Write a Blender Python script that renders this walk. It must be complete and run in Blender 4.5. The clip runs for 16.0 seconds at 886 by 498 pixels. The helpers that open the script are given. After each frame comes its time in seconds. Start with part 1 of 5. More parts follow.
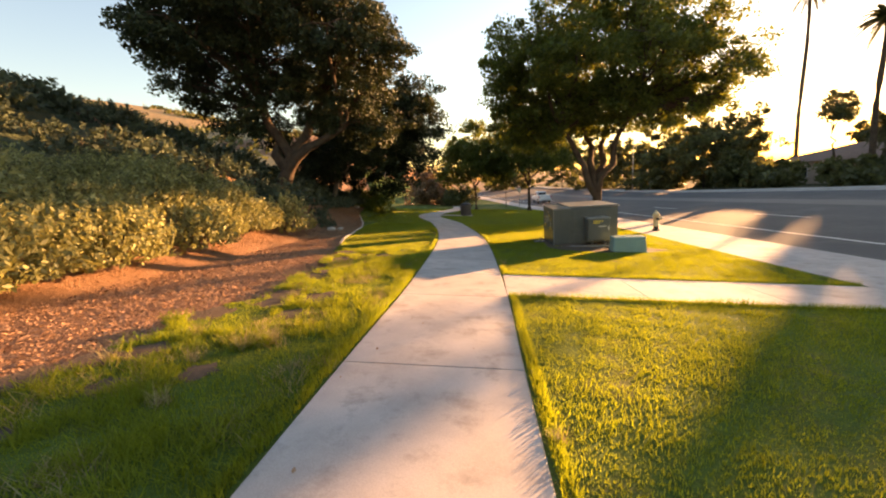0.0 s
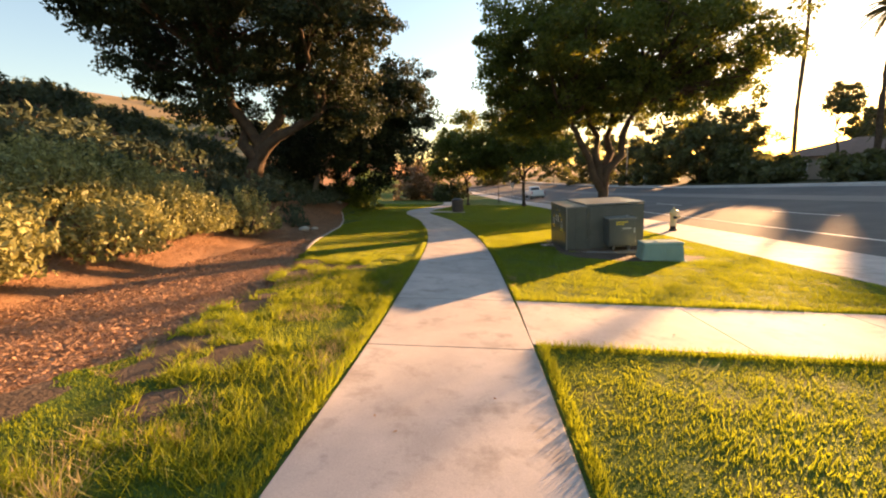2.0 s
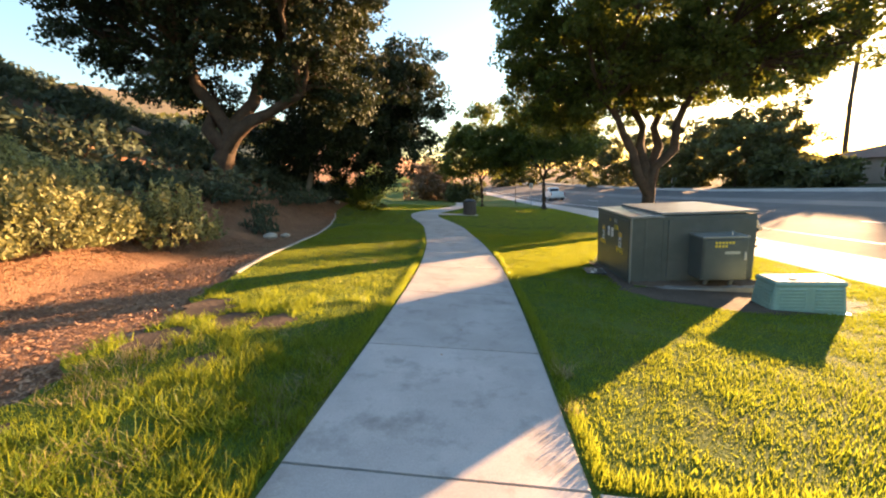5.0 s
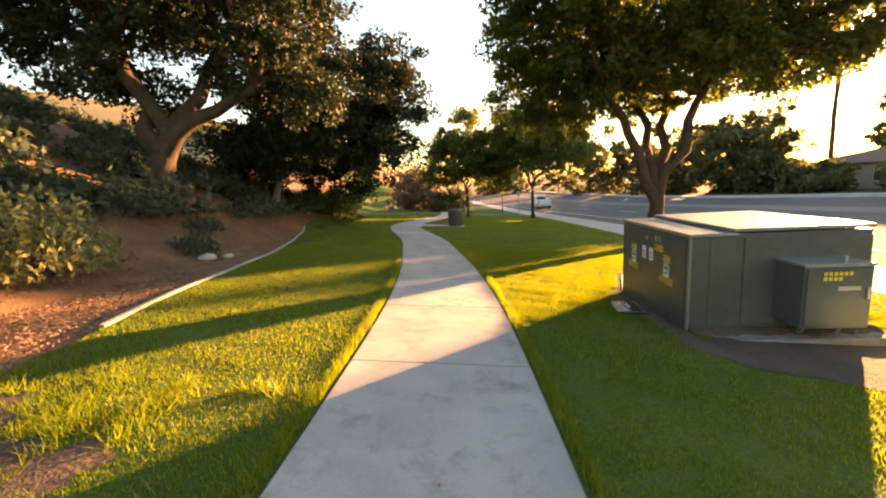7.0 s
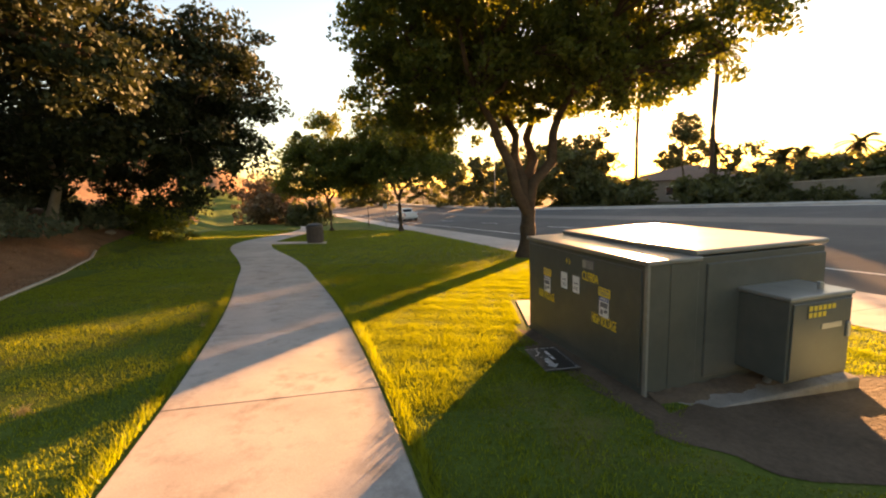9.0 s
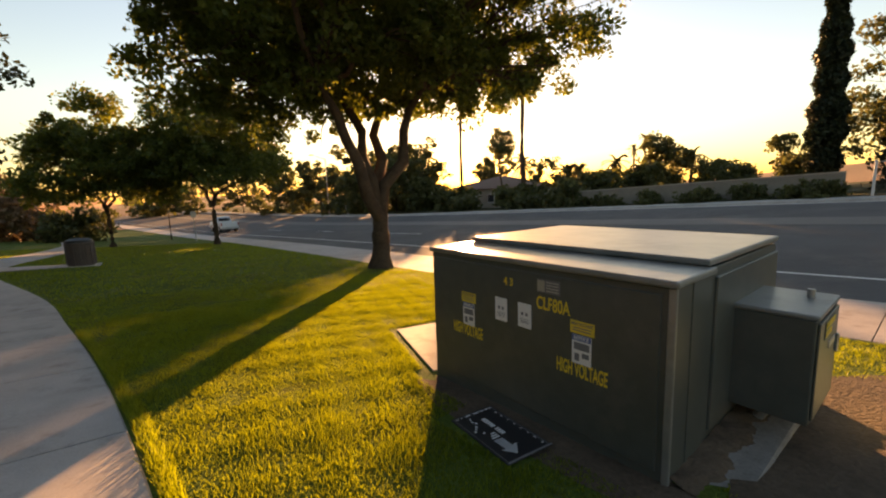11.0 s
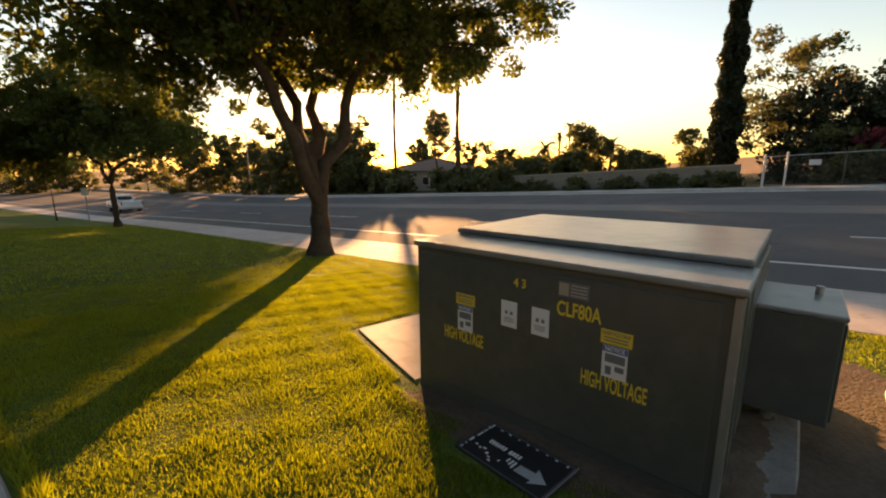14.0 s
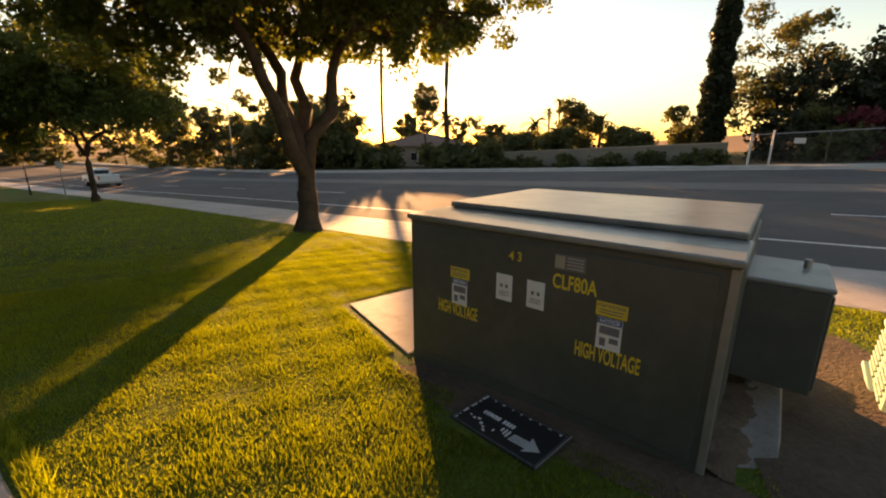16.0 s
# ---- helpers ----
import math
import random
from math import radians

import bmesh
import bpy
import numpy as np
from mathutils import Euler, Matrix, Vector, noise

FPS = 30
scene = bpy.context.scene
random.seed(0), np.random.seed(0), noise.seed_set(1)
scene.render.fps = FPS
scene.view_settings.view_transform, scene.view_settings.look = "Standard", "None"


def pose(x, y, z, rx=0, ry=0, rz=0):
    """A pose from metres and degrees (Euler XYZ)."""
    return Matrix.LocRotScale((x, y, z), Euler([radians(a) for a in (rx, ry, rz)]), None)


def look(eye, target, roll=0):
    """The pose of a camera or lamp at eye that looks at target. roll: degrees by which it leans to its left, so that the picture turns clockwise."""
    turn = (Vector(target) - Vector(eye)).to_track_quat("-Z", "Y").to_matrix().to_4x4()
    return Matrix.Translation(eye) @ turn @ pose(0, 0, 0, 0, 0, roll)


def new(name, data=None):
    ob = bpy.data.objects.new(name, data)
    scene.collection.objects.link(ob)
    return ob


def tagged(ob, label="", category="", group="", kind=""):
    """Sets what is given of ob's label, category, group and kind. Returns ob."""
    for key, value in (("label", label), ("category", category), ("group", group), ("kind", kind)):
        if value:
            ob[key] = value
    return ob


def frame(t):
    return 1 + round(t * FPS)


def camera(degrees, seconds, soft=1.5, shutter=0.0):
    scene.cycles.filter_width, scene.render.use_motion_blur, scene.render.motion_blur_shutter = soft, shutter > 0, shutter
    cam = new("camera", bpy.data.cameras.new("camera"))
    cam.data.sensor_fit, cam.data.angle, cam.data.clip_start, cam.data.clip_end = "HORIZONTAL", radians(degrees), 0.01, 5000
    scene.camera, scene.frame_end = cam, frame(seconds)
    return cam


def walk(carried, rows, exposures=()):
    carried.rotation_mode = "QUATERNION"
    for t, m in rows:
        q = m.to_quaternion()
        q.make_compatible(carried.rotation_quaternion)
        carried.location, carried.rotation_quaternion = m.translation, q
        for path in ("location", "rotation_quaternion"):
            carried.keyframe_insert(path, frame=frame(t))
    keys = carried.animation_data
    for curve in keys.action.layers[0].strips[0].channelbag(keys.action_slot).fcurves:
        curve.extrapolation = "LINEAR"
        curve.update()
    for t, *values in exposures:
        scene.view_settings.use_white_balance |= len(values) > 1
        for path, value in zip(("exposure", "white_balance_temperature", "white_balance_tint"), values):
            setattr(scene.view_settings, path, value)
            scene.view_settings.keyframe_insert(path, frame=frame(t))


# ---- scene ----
# the walk: seconds, eye, a point looked at, lean
cam = camera(96.2, 16.0, soft=2.1)
PATH = [
    (0, (1.033, 1.44, 2.073), (0.814, 3.4, 1.739), -3.5),
    (0.5, (0.952, 2.045, 2.036), (0.73, 4.001, 1.684), -3.5),
    (1, (0.866, 2.535, 2.022), (0.726, 4.502, 1.686), -3.6),
    (1.5, (0.852, 2.976, 2.019), (0.639, 4.932, 1.665), -4.1),
    (2, (0.823, 3.523, 1.995), (0.652, 5.483, 1.634), -3.3),
    (2.5, (0.795, 4.086, 1.967), (0.493, 6.031, 1.618), -3.5),
    (3, (0.816, 4.689, 1.926), (0.57, 6.642, 1.572), -2.7),
    (3.5, (0.834, 5.229, 1.875), (0.581, 7.187, 1.553), -2.6),
    (4, (0.851, 5.788, 1.855), (0.581, 7.736, 1.496), -2.7),
    (4.2, (0.849, 6.023, 1.854), (0.629, 7.978, 1.499), -2.4),
    (6.3, (0.756, 8.041, 1.788), (0.474, 9.987, 1.427), -3.0),
    (6.5, (0.746, 8.257, 1.784), (0.557, 10.215, 1.419), -2.4),
    (7, (0.733, 8.9, 1.749), (0.563, 10.868, 1.433), -3.0),
    (7.5, (0.700, 9.455, 1.742), (0.707, 11.415, 1.345), -2.6),
    (8, (0.702, 9.953, 1.764), (0.789, 11.917, 1.395), -3.0),
    (8.5, (0.78, 10.453, 1.695), (0.975, 12.418, 1.38), -3.0),
    (8.7, (0.801, 10.617, 1.685), (1.124, 12.568, 1.392), -2.7),
    (10.8, (0.995, 12.391, 1.548), (2.1, 14.026, 1.223), -2.3),
    (11, (1.008, 12.519, 1.548), (2.231, 14.076, 1.267), -2.0),
    (11.5, (1.052, 12.774, 1.571), (2.499, 14.135, 1.338), -1.6),
    (12, (1.118, 12.968, 1.581), (2.747, 14.114, 1.401), -1.3),
    (12.5, (1.122, 13.039, 1.613), (2.9, 13.942, 1.455), -0.5),
    (13, (1.074, 13.106, 1.592), (2.791, 14.103, 1.347), 0.2),
    (13.5, (1.03, 13.153, 1.582), (2.586, 14.366, 1.257), -0.2),
    (14, (1.0, 13.155, 1.575), (2.462, 14.467, 1.199), -0.5),
    (14.5, (1.005, 13.148, 1.563), (2.459, 14.457, 1.148), -0.3),
    (15, (1.011, 13.147, 1.551), (2.483, 14.426, 1.105), 0.1),
    (15.5, (1.012, 13.165, 1.546), (2.503, 14.412, 1.076), 0.4),
    (16, (0.995, 13.206, 1.543), (2.477, 14.457, 1.054), 0.0),
]
walk(cam, [(t, look(eye, target, roll)) for t, eye, target, roll in PATH],
     exposures=[(0.0, 2.75, 8600, 30), (2.5, 2.65, 7400, 23), (4.0, 2.8, 6000, 17), (6.5, 3.3, 8800, 27), (8.6, 3.0, 9800, 31), (10.8, 2.25, 9200, 29), (12.5, 2.1, 8400, 27), (14.0, 2.2, 9200, 29), (16.0, 2.2, 9400, 29)])

# ---- sky, sun ----
SUN_AZ, SUN_EL = 41.2, 5.4          # degrees: from +y towards +x, above the horizon
SUN_DIR = Vector((math.sin(radians(SUN_AZ)) * math.cos(radians(SUN_EL)), math.cos(radians(SUN_AZ)) * math.cos(radians(SUN_EL)), math.sin(radians(SUN_EL))))
world = bpy.data.worlds.new("evening_sky")
scene.world = world
world.use_nodes = True
wn, wl = world.node_tree.nodes, world.node_tree.links
sky = wn.new("ShaderNodeTexSky")
sky.sky_type, sky.sun_disc = "NISHITA", False
sky.sun_elevation, sky.sun_rotation = radians(SUN_EL), radians(SUN_AZ)
sky.altitude, sky.air_density, sky.dust_density, sky.ozone_density = 300, 1.3, 0.5, 2.5
wn["Background"].inputs[1].default_value = 0.1
wl.new(sky.outputs[0], wn["Background"].inputs[0])
sun = new("sun", bpy.data.lights.new("sun", "SUN"))
sun.data.energy, sun.data.angle, sun.data.color = 5.0, radians(0.55), (1.0, 0.62, 0.30)
sun.matrix_world = look((60, 60, 20), Vector((60, 60, 20)) - SUN_DIR)

# ---- materials ----
def nodes_of(name):
    m = bpy.data.materials.new(name)
    m.use_nodes = True
    n, l = m.node_tree.nodes, m.node_tree.links
    return m, n, l, n["Principled BSDF"]


def ramp(n, l, fac, stops):
    r = n.new("ShaderNodeValToRGB")
    while len(r.color_ramp.elements) < len(stops):
        r.color_ramp.elements.new(0.5)
    for e, (p, c) in zip(r.color_ramp.elements, stops):
        e.position, e.color = p, (*c, 1)
    l.new(fac, r.inputs[0])
    return r.outputs[0]


def tex_noise(n, l, scale, detail=4, rough=0.6, coord=None, stretch=None):
    t = n.new("ShaderNodeTexNoise")
    t.inputs["Scale"].default_value, t.inputs["Detail"].default_value, t.inputs["Roughness"].default_value = scale, detail, rough
    if coord is None:
        coord = n.new("ShaderNodeNewGeometry").outputs["Position"]
    if stretch:
        mp = n.new("ShaderNodeMapping")
        mp.inputs["Scale"].default_value = stretch
        l.new(coord, mp.inputs[0])
        coord = mp.outputs[0]
    l.new(coord, t.inputs["Vector"])
    return t.outputs["Fac"]


def mix(n, l, a, b, fac, mode="MIX"):
    m = n.new("ShaderNodeMix")
    m.data_type, m.blend_type = "RGBA", mode
    for sock, v in ((m.inputs[0], fac), (m.inputs[6], a), (m.inputs[7], b)):
        if isinstance(v, (int, float)):
            sock.default_value = v
        elif isinstance(v, tuple):
            sock.default_value = (*v, 1)
        else:
            l.new(v, sock)
    return m.outputs[2]


def bump(n, l, bsdf, height, strength=0.4, dist=0.01):
    b = n.new("ShaderNodeBump")
    b.inputs["Strength"].default_value, b.inputs["Distance"].default_value = strength, dist
    l.new(height, b.inputs["Height"])
    l.new(b.outputs[0], bsdf.inputs["Normal"])


def surface(name, dark, light, scale=3.0, fine=60.0, rough=0.8, metal=0.0, relief=0.3, relief_dist=0.006, stain=None, stain_scale=0.8, piece=0.0, spec=0.5):
    """Two colours mixed by a broad noise and a fine grain, with relief; stain: a third colour in patches; piece: brightness spread between pieces."""
    m, n, l, b = nodes_of(name)
    broad, grain = tex_noise(n, l, scale), tex_noise(n, l, fine, 3)
    mid = tuple((a + c) / 2 for a, c in zip(dark, light))
    col = mix(n, l, ramp(n, l, broad, [(0.3, dark), (0.7, light)]), ramp(n, l, grain, [(0.3, dark), (0.7, light)]), 0.45)
    if stain:
        col = mix(n, l, col, stain, ramp(n, l, tex_noise(n, l, stain_scale, 6, 0.7), [(0.52, (0, 0, 0)), (0.72, (0.8, 0.8, 0.8))]))
    if piece:
        info = n.new("ShaderNodeObjectInfo").outputs["Random"]
        col = mix(n, l, col, ramp(n, l, info, [(0, (1 - piece,) * 3), (1, (1, 1, 1))]), 1.0, "MULTIPLY")
    l.new(col, b.inputs["Base Color"])
    b.inputs["Roughness"].default_value, b.inputs["Metallic"].default_value = rough, metal
    b.inputs["Specular IOR Level"].default_value = spec
    if relief:
        bump(n, l, b, grain, relief, relief_dist)
    return m


def plain(name, colour, rough=0.6, metal=0.0, spec=0.5):
    m, n, l, b = nodes_of(name)
    g = tex_noise(n, l, 25, 4)
    l.new(mix(n, l, tuple(c * 0.82 for c in colour), colour, g), b.inputs["Base Color"])
    b.inputs["Roughness"].default_value, b.inputs["Metallic"].default_value = rough, metal
    b.inputs["Specular IOR Level"].default_value = spec
    return m


def foliage(name, dark, light, through_col, translucent=0.4, rough=0.55, broad=0.6):
    """Thin leaves: reflected colour varies leaf by leaf and in broad patches, and light passes through them."""
    m, n, l, b = nodes_of(name)
    isl = n.new("ShaderNodeNewGeometry").outputs["Random Per Island"]
    col = ramp(n, l, isl, [(0, dark), (1, light)])
    patch = tex_noise(n, l, broad, 3)
    col = mix(n, l, col, ramp(n, l, patch, [(0.35, (0.65, 0.68, 0.6)), (0.65, (1.15, 1.1, 1.0))]), 0.8, "MULTIPLY")
    l.new(col, b.inputs["Base Color"])
    b.inputs["Roughness"].default_value = rough
    b.inputs["Specular IOR Level"].default_value = 0.22
    tr = n.new("ShaderNodeBsdfTranslucent")
    l.new(mix(n, l, ramp(n, l, isl, [(0, tuple(c * 0.6 for c in through_col)), (1, through_col)]), col, 0.25), tr.inputs[0])
    mx = n.new("ShaderNodeMixShader")
    mx.inputs[0].default_value = translucent
    l.new(b.outputs[0], mx.inputs[1])
    l.new(tr.outputs[0], mx.inputs[2])
    l.new(mx.outputs[0], n["Material Output"].inputs[0])
    return m


M_SOIL = surface("mulch_soil", (0.13, 0.068, 0.038), (0.34, 0.19, 0.11), 1.5, 45, 0.95, relief=0.8, relief_dist=0.03, spec=0.15)
M_CHIP = surface("bark_chips", (0.20, 0.105, 0.06), (0.50, 0.29, 0.17), 6, 40, 0.9, relief=0.3, spec=0.2)
M_TURF = surface("turf_base", (0.045, 0.075, 0.014), (0.10, 0.15, 0.028), 0.8, 35, 0.95, relief=0.9, relief_dist=0.03, stain=(0.16, 0.13, 0.05), stain_scale=1.1, spec=0.1)
M_BARE = surface("bare_soil", (0.055, 0.038, 0.026), (0.14, 0.10, 0.07), 2.5, 30, 0.95, relief=0.8, relief_dist=0.02, spec=0.2)
M_CONC = surface("concrete", (0.33, 0.295, 0.27), (0.56, 0.50, 0.46), 1.7, 120, 0.85, relief=0.25, relief_dist=0.002, stain=(0.24, 0.21, 0.185), stain_scale=3.2, piece=0.12, spec=0.35)
M_KERB = surface("kerb_concrete", (0.34, 0.32, 0.29), (0.48, 0.45, 0.41), 1.0, 90, 0.85, relief=0.3, relief_dist=0.003, stain=(0.22, 0.20, 0.18))
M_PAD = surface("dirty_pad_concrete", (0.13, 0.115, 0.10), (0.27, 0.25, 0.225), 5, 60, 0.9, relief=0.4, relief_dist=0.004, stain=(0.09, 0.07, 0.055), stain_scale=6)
M_ASPH = surface("asphalt", (0.085, 0.082, 0.080), (0.135, 0.13, 0.125), 0.35, 150, 0.95, relief=0.5, relief_dist=0.004, stain=(0.16, 0.15, 0.14), stain_scale=0.4, spec=0.15)
M_LINE = surface("road_paint", (0.55, 0.53, 0.48), (0.75, 0.73, 0.68), 4, 60, 0.7, relief=0.2)
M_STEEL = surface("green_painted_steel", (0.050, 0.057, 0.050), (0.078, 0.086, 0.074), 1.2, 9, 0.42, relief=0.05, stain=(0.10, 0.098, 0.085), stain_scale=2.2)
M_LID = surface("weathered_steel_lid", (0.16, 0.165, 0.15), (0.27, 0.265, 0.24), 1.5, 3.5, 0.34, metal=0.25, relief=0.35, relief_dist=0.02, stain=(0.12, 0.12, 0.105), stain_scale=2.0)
M_GALV = plain("galvanised_steel", (0.42, 0.42, 0.40), 0.4, 0.7)
M_DARK = plain("black_metal", (0.015, 0.016, 0.016), 0.5)
M_PEDG = surface("pale_green_plastic", (0.16, 0.27, 0.22), (0.24, 0.37, 0.30), 3, 40, 0.5, relief=0.06, stain=(0.20, 0.26, 0.20), stain_scale=4)
M_YELLOW = plain("yellow_decal", (0.82, 0.56, 0.05), 0.5)
M_PAPER = plain("paper_white", (0.72, 0.71, 0.68), 0.7)
M_BLUE = plain("decal_blue", (0.09, 0.14, 0.30), 0.5)
M_INK = plain("decal_grey", (0.16, 0.16, 0.17), 0.6)
M_SIGNB = plain("sign_black", (0.018, 0.018, 0.02), 0.45)
M_SIGNW = plain("sign_white", (0.72, 0.72, 0.72), 0.5)
M_BARK = surface("bark", (0.035, 0.026, 0.019), (0.12, 0.085, 0.06), 3, 28, 0.95, relief=0.9, relief_dist=0.03, spec=0.1)
M_PALEBARK = surface("pale_bark", (0.16, 0.14, 0.11), (0.34, 0.30, 0.25), 4, 30, 0.9, relief=0.5, relief_dist=0.01)
M_STUCCO = surface("stucco", (0.30, 0.26, 0.21), (0.42, 0.36, 0.29), 0.8, 50, 0.95, relief=0.4, stain=(0.24, 0.20, 0.16))


def block_wall(name):
    m, n, l, b = nodes_of(name)
    mp = n.new("ShaderNodeMapping")
    mp.inputs["Rotation"].default_value = (radians(90), 0, radians(90))
    l.new(n.new("ShaderNodeNewGeometry").outputs["Position"], mp.inputs[0])
    br = n.new("ShaderNodeTexBrick")
    for k, v in (("Scale", 1.0), ("Brick Width", 0.4), ("Row Height", 0.2), ("Mortar Size", 0.012)):
        br.inputs[k].default_value = v
    br.inputs["Color1"].default_value, br.inputs["Color2"].default_value, br.inputs["Mortar"].default_value = (0.42, 0.36, 0.29, 1), (0.34, 0.29, 0.23, 1), (0.24, 0.21, 0.17, 1)
    l.new(mp.outputs[0], br.inputs["Vector"])
    l.new(mix(n, l, br.outputs[0], ramp(n, l, tex_noise(n, l, 0.9), [(0.35, (0.75, 0.75, 0.75)), (0.65, (1, 1, 1))]), 0.8, "MULTIPLY"), b.inputs["Base Color"])
    b.inputs["Roughness"].default_value = 0.95
    bump(n, l, b, br.outputs[1], -0.4, 0.01)
    return m


M_BLOCK = block_wall("concrete_block")
M_ROOF = surface("clay_roof", (0.10, 0.055, 0.04), (0.20, 0.11, 0.075), 2, 12, 0.9)
M_GLASS = plain("window_glass", (0.03, 0.035, 0.04), 0.08)
M_POST = plain("white_post", (0.62, 0.61, 0.58), 0.6)
M_WIRE = plain("fence_wire", (0.10, 0.10, 0.10), 0.5, 0.6)
M_HYD = surface("hydrant_paint", (0.55, 0.42, 0.20), (0.70, 0.56, 0.30), 6, 50, 0.5, relief=0.1)
M_BIN = surface("bin_brown", (0.07, 0.05, 0.045), (0.12, 0.09, 0.08), 6, 60, 0.7)
M_LAND = surface("dry_land", (0.26, 0.18, 0.09), (0.46, 0.33, 0.17), 0.05, 1.5, 0.95, relief=0.6, relief_dist=0.3, stain=(0.10, 0.09, 0.05), stain_scale=0.06, spec=0.1)
M_EDGE = surface("edging_board", (0.38, 0.33, 0.27), (0.52, 0.46, 0.38), 3, 60, 0.85, relief=0.3)
F_OAK = foliage("oak_leaf", (0.020, 0.033, 0.018), (0.044, 0.062, 0.030), (0.12, 0.13, 0.03), 0.1, 0.7)
F_STREET = foliage("street_tree_leaf", (0.032, 0.056, 0.016), (0.085, 0.12, 0.032), (0.32, 0.34, 0.04), 0.36)
F_YOUNG = foliage("sapling_leaf", (0.05, 0.085, 0.02), (0.12, 0.16, 0.04), (0.42, 0.44, 0.06), 0.42)
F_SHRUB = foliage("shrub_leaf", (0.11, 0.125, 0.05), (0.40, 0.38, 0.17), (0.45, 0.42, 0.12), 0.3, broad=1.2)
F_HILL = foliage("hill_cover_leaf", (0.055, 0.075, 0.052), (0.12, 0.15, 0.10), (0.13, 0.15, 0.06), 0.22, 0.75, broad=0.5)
F_GRASS = foliage("grass_blade", (0.065, 0.115, 0.012), (0.16, 0.225, 0.028), (0.50, 0.55, 0.035), 0.46, 0.5, broad=0.9)
F_DRY = foliage("dry_grass_blade", (0.20, 0.16, 0.08), (0.42, 0.36, 0.20), (0.45, 0.36, 0.16), 0.3)
F_CYP = foliage("cypress_leaf", (0.010, 0.018, 0.010), (0.03, 0.042, 0.02), (0.06, 0.07, 0.02), 0.12)
F_FAR = foliage("far_tree_leaf", (0.04, 0.05, 0.025), (0.10, 0.115, 0.05), (0.25, 0.24, 0.06), 0.32)
F_PALM = foliage("palm_frond", (0.03, 0.04, 0.018), (0.075, 0.085, 0.035), (0.20, 0.18, 0.05), 0.25)
F_RED = foliage("bougainvillea_bract", (0.10, 0.02, 0.03), (0.22, 0.04, 0.06), (0.25, 0.04, 0.05), 0.25)
F_DRYBUSH = foliage("dry_bush_leaf", (0.13, 0.09, 0.055), (0.28, 0.19, 0.12), (0.30, 0.18, 0.08), 0.25)


# ---- building blocks ----
def mesh_of(name, verts, faces, material, smooth=False):
    me = bpy.data.meshes.new(name)
    me.from_pydata(verts, [], faces)
    me.materials.append(material)
    if smooth:
        me.polygons.foreach_set("use_smooth", [True] * len(me.polygons))
    me.update()
    return me


def soup(name, verts, size, material):
    """A mesh of loose flat pieces: verts (n, size, 3)."""
    verts = np.asarray(verts, dtype=np.float32)
    n = len(verts)
    me = bpy.data.meshes.new(name)
    me.vertices.add(n * size)
    me.vertices.foreach_set("co", verts.reshape(-1))
    me.loops.add(n * size)
    me.loops.foreach_set("vertex_index", np.arange(n * size, dtype=np.int32))
    me.polygons.add(n)
    me.polygons.foreach_set("loop_start", np.arange(0, n * size, size, dtype=np.int32))
    me.materials.append(material)
    me.update(calc_edges=True)
    return me


def thing(name, label, category, at=(0, 0, 0), group="", kind="", turn=0.0):
    ob = new(name)
    ob.matrix_world = pose(*at, 0, 0, turn)
    ob.empty_display_size = 0.2
    return tagged(ob, label, category, group, kind)


def child(ob, parent, label=""):
    ob.parent = parent
    if label:
        ob["label"] = label
    return ob


def part(name, bm, material, parent, label=""):
    me = bpy.data.meshes.new(name)
    bm.to_mesh(me)
    bm.free()
    me.materials.append(material)
    return child(new(name, me), parent, label)


def box(x0, x1, y0, y1, z0, z1, bevel=0.0, segments=1, into=None):
    bm = into or bmesh.new()
    start = len(bm.verts)
    g = bmesh.ops.create_cube(bm, size=1.0)
    for v in g["verts"]:
        v.co = Vector(((x0 + x1) / 2 + v.co.x * (x1 - x0), (y0 + y1) / 2 + v.co.y * (y1 - y0), (z0 + z1) / 2 + v.co.z * (z1 - z0)))
    if bevel:
        es = list({e for v in g["verts"] for e in v.link_edges})
        bmesh.ops.bevel(bm, geom=es, offset=bevel, segments=segments, affect="EDGES", profile=0.5)
    return bm


def rod(p, q, r0, r1=None, sides=10, into=None, cap=True):
    bm = into or bmesh.new()
    p, q = Vector(p), Vector(q)
    d = q - p
    m = Matrix.Translation((p + q) / 2) @ d.to_track_quat("Z", "Y").to_matrix().to_4x4()
    bmesh.ops.create_cone(bm, cap_ends=cap, segments=sides, radius1=r0, radius2=r1 if r1 is not None else r0, depth=d.length, matrix=m)
    return bm


def lathe(profile, sides=20, into=None):
    """A turned body from (radius, height) pairs."""
    bm = into or bmesh.new()
    rings = [[bm.verts.new((r * math.cos(2 * math.pi * i / sides), r * math.sin(2 * math.pi * i / sides), z)) for i in range(sides)] for r, z in profile]
    for a, b in zip(rings, rings[1:]):
        for i in range(sides):
            bm.faces.new((a[i], a[(i + 1) % sides], b[(i + 1) % sides], b[i]))
    bm.faces.new(rings[-1])
    bm.faces.new(list(reversed(rings[0])))
    return bm


def text_mesh(body, size, material, name="lettering"):
    cu = bpy.data.curves.new(name, "FONT")
    cu.offset = size * 0.018
    cu.body, cu.size, cu.extrude, cu.align_x, cu.align_y, cu.fill_mode = body, size, 0.0006, "CENTER", "CENTER", "FRONT"
    ob = bpy.data.objects.new(name, cu)
    me = bpy.data.meshes.new_from_object(ob)
    bpy.data.objects.remove(ob)
    me.materials.clear()
    me.materials.append(material)
    return me


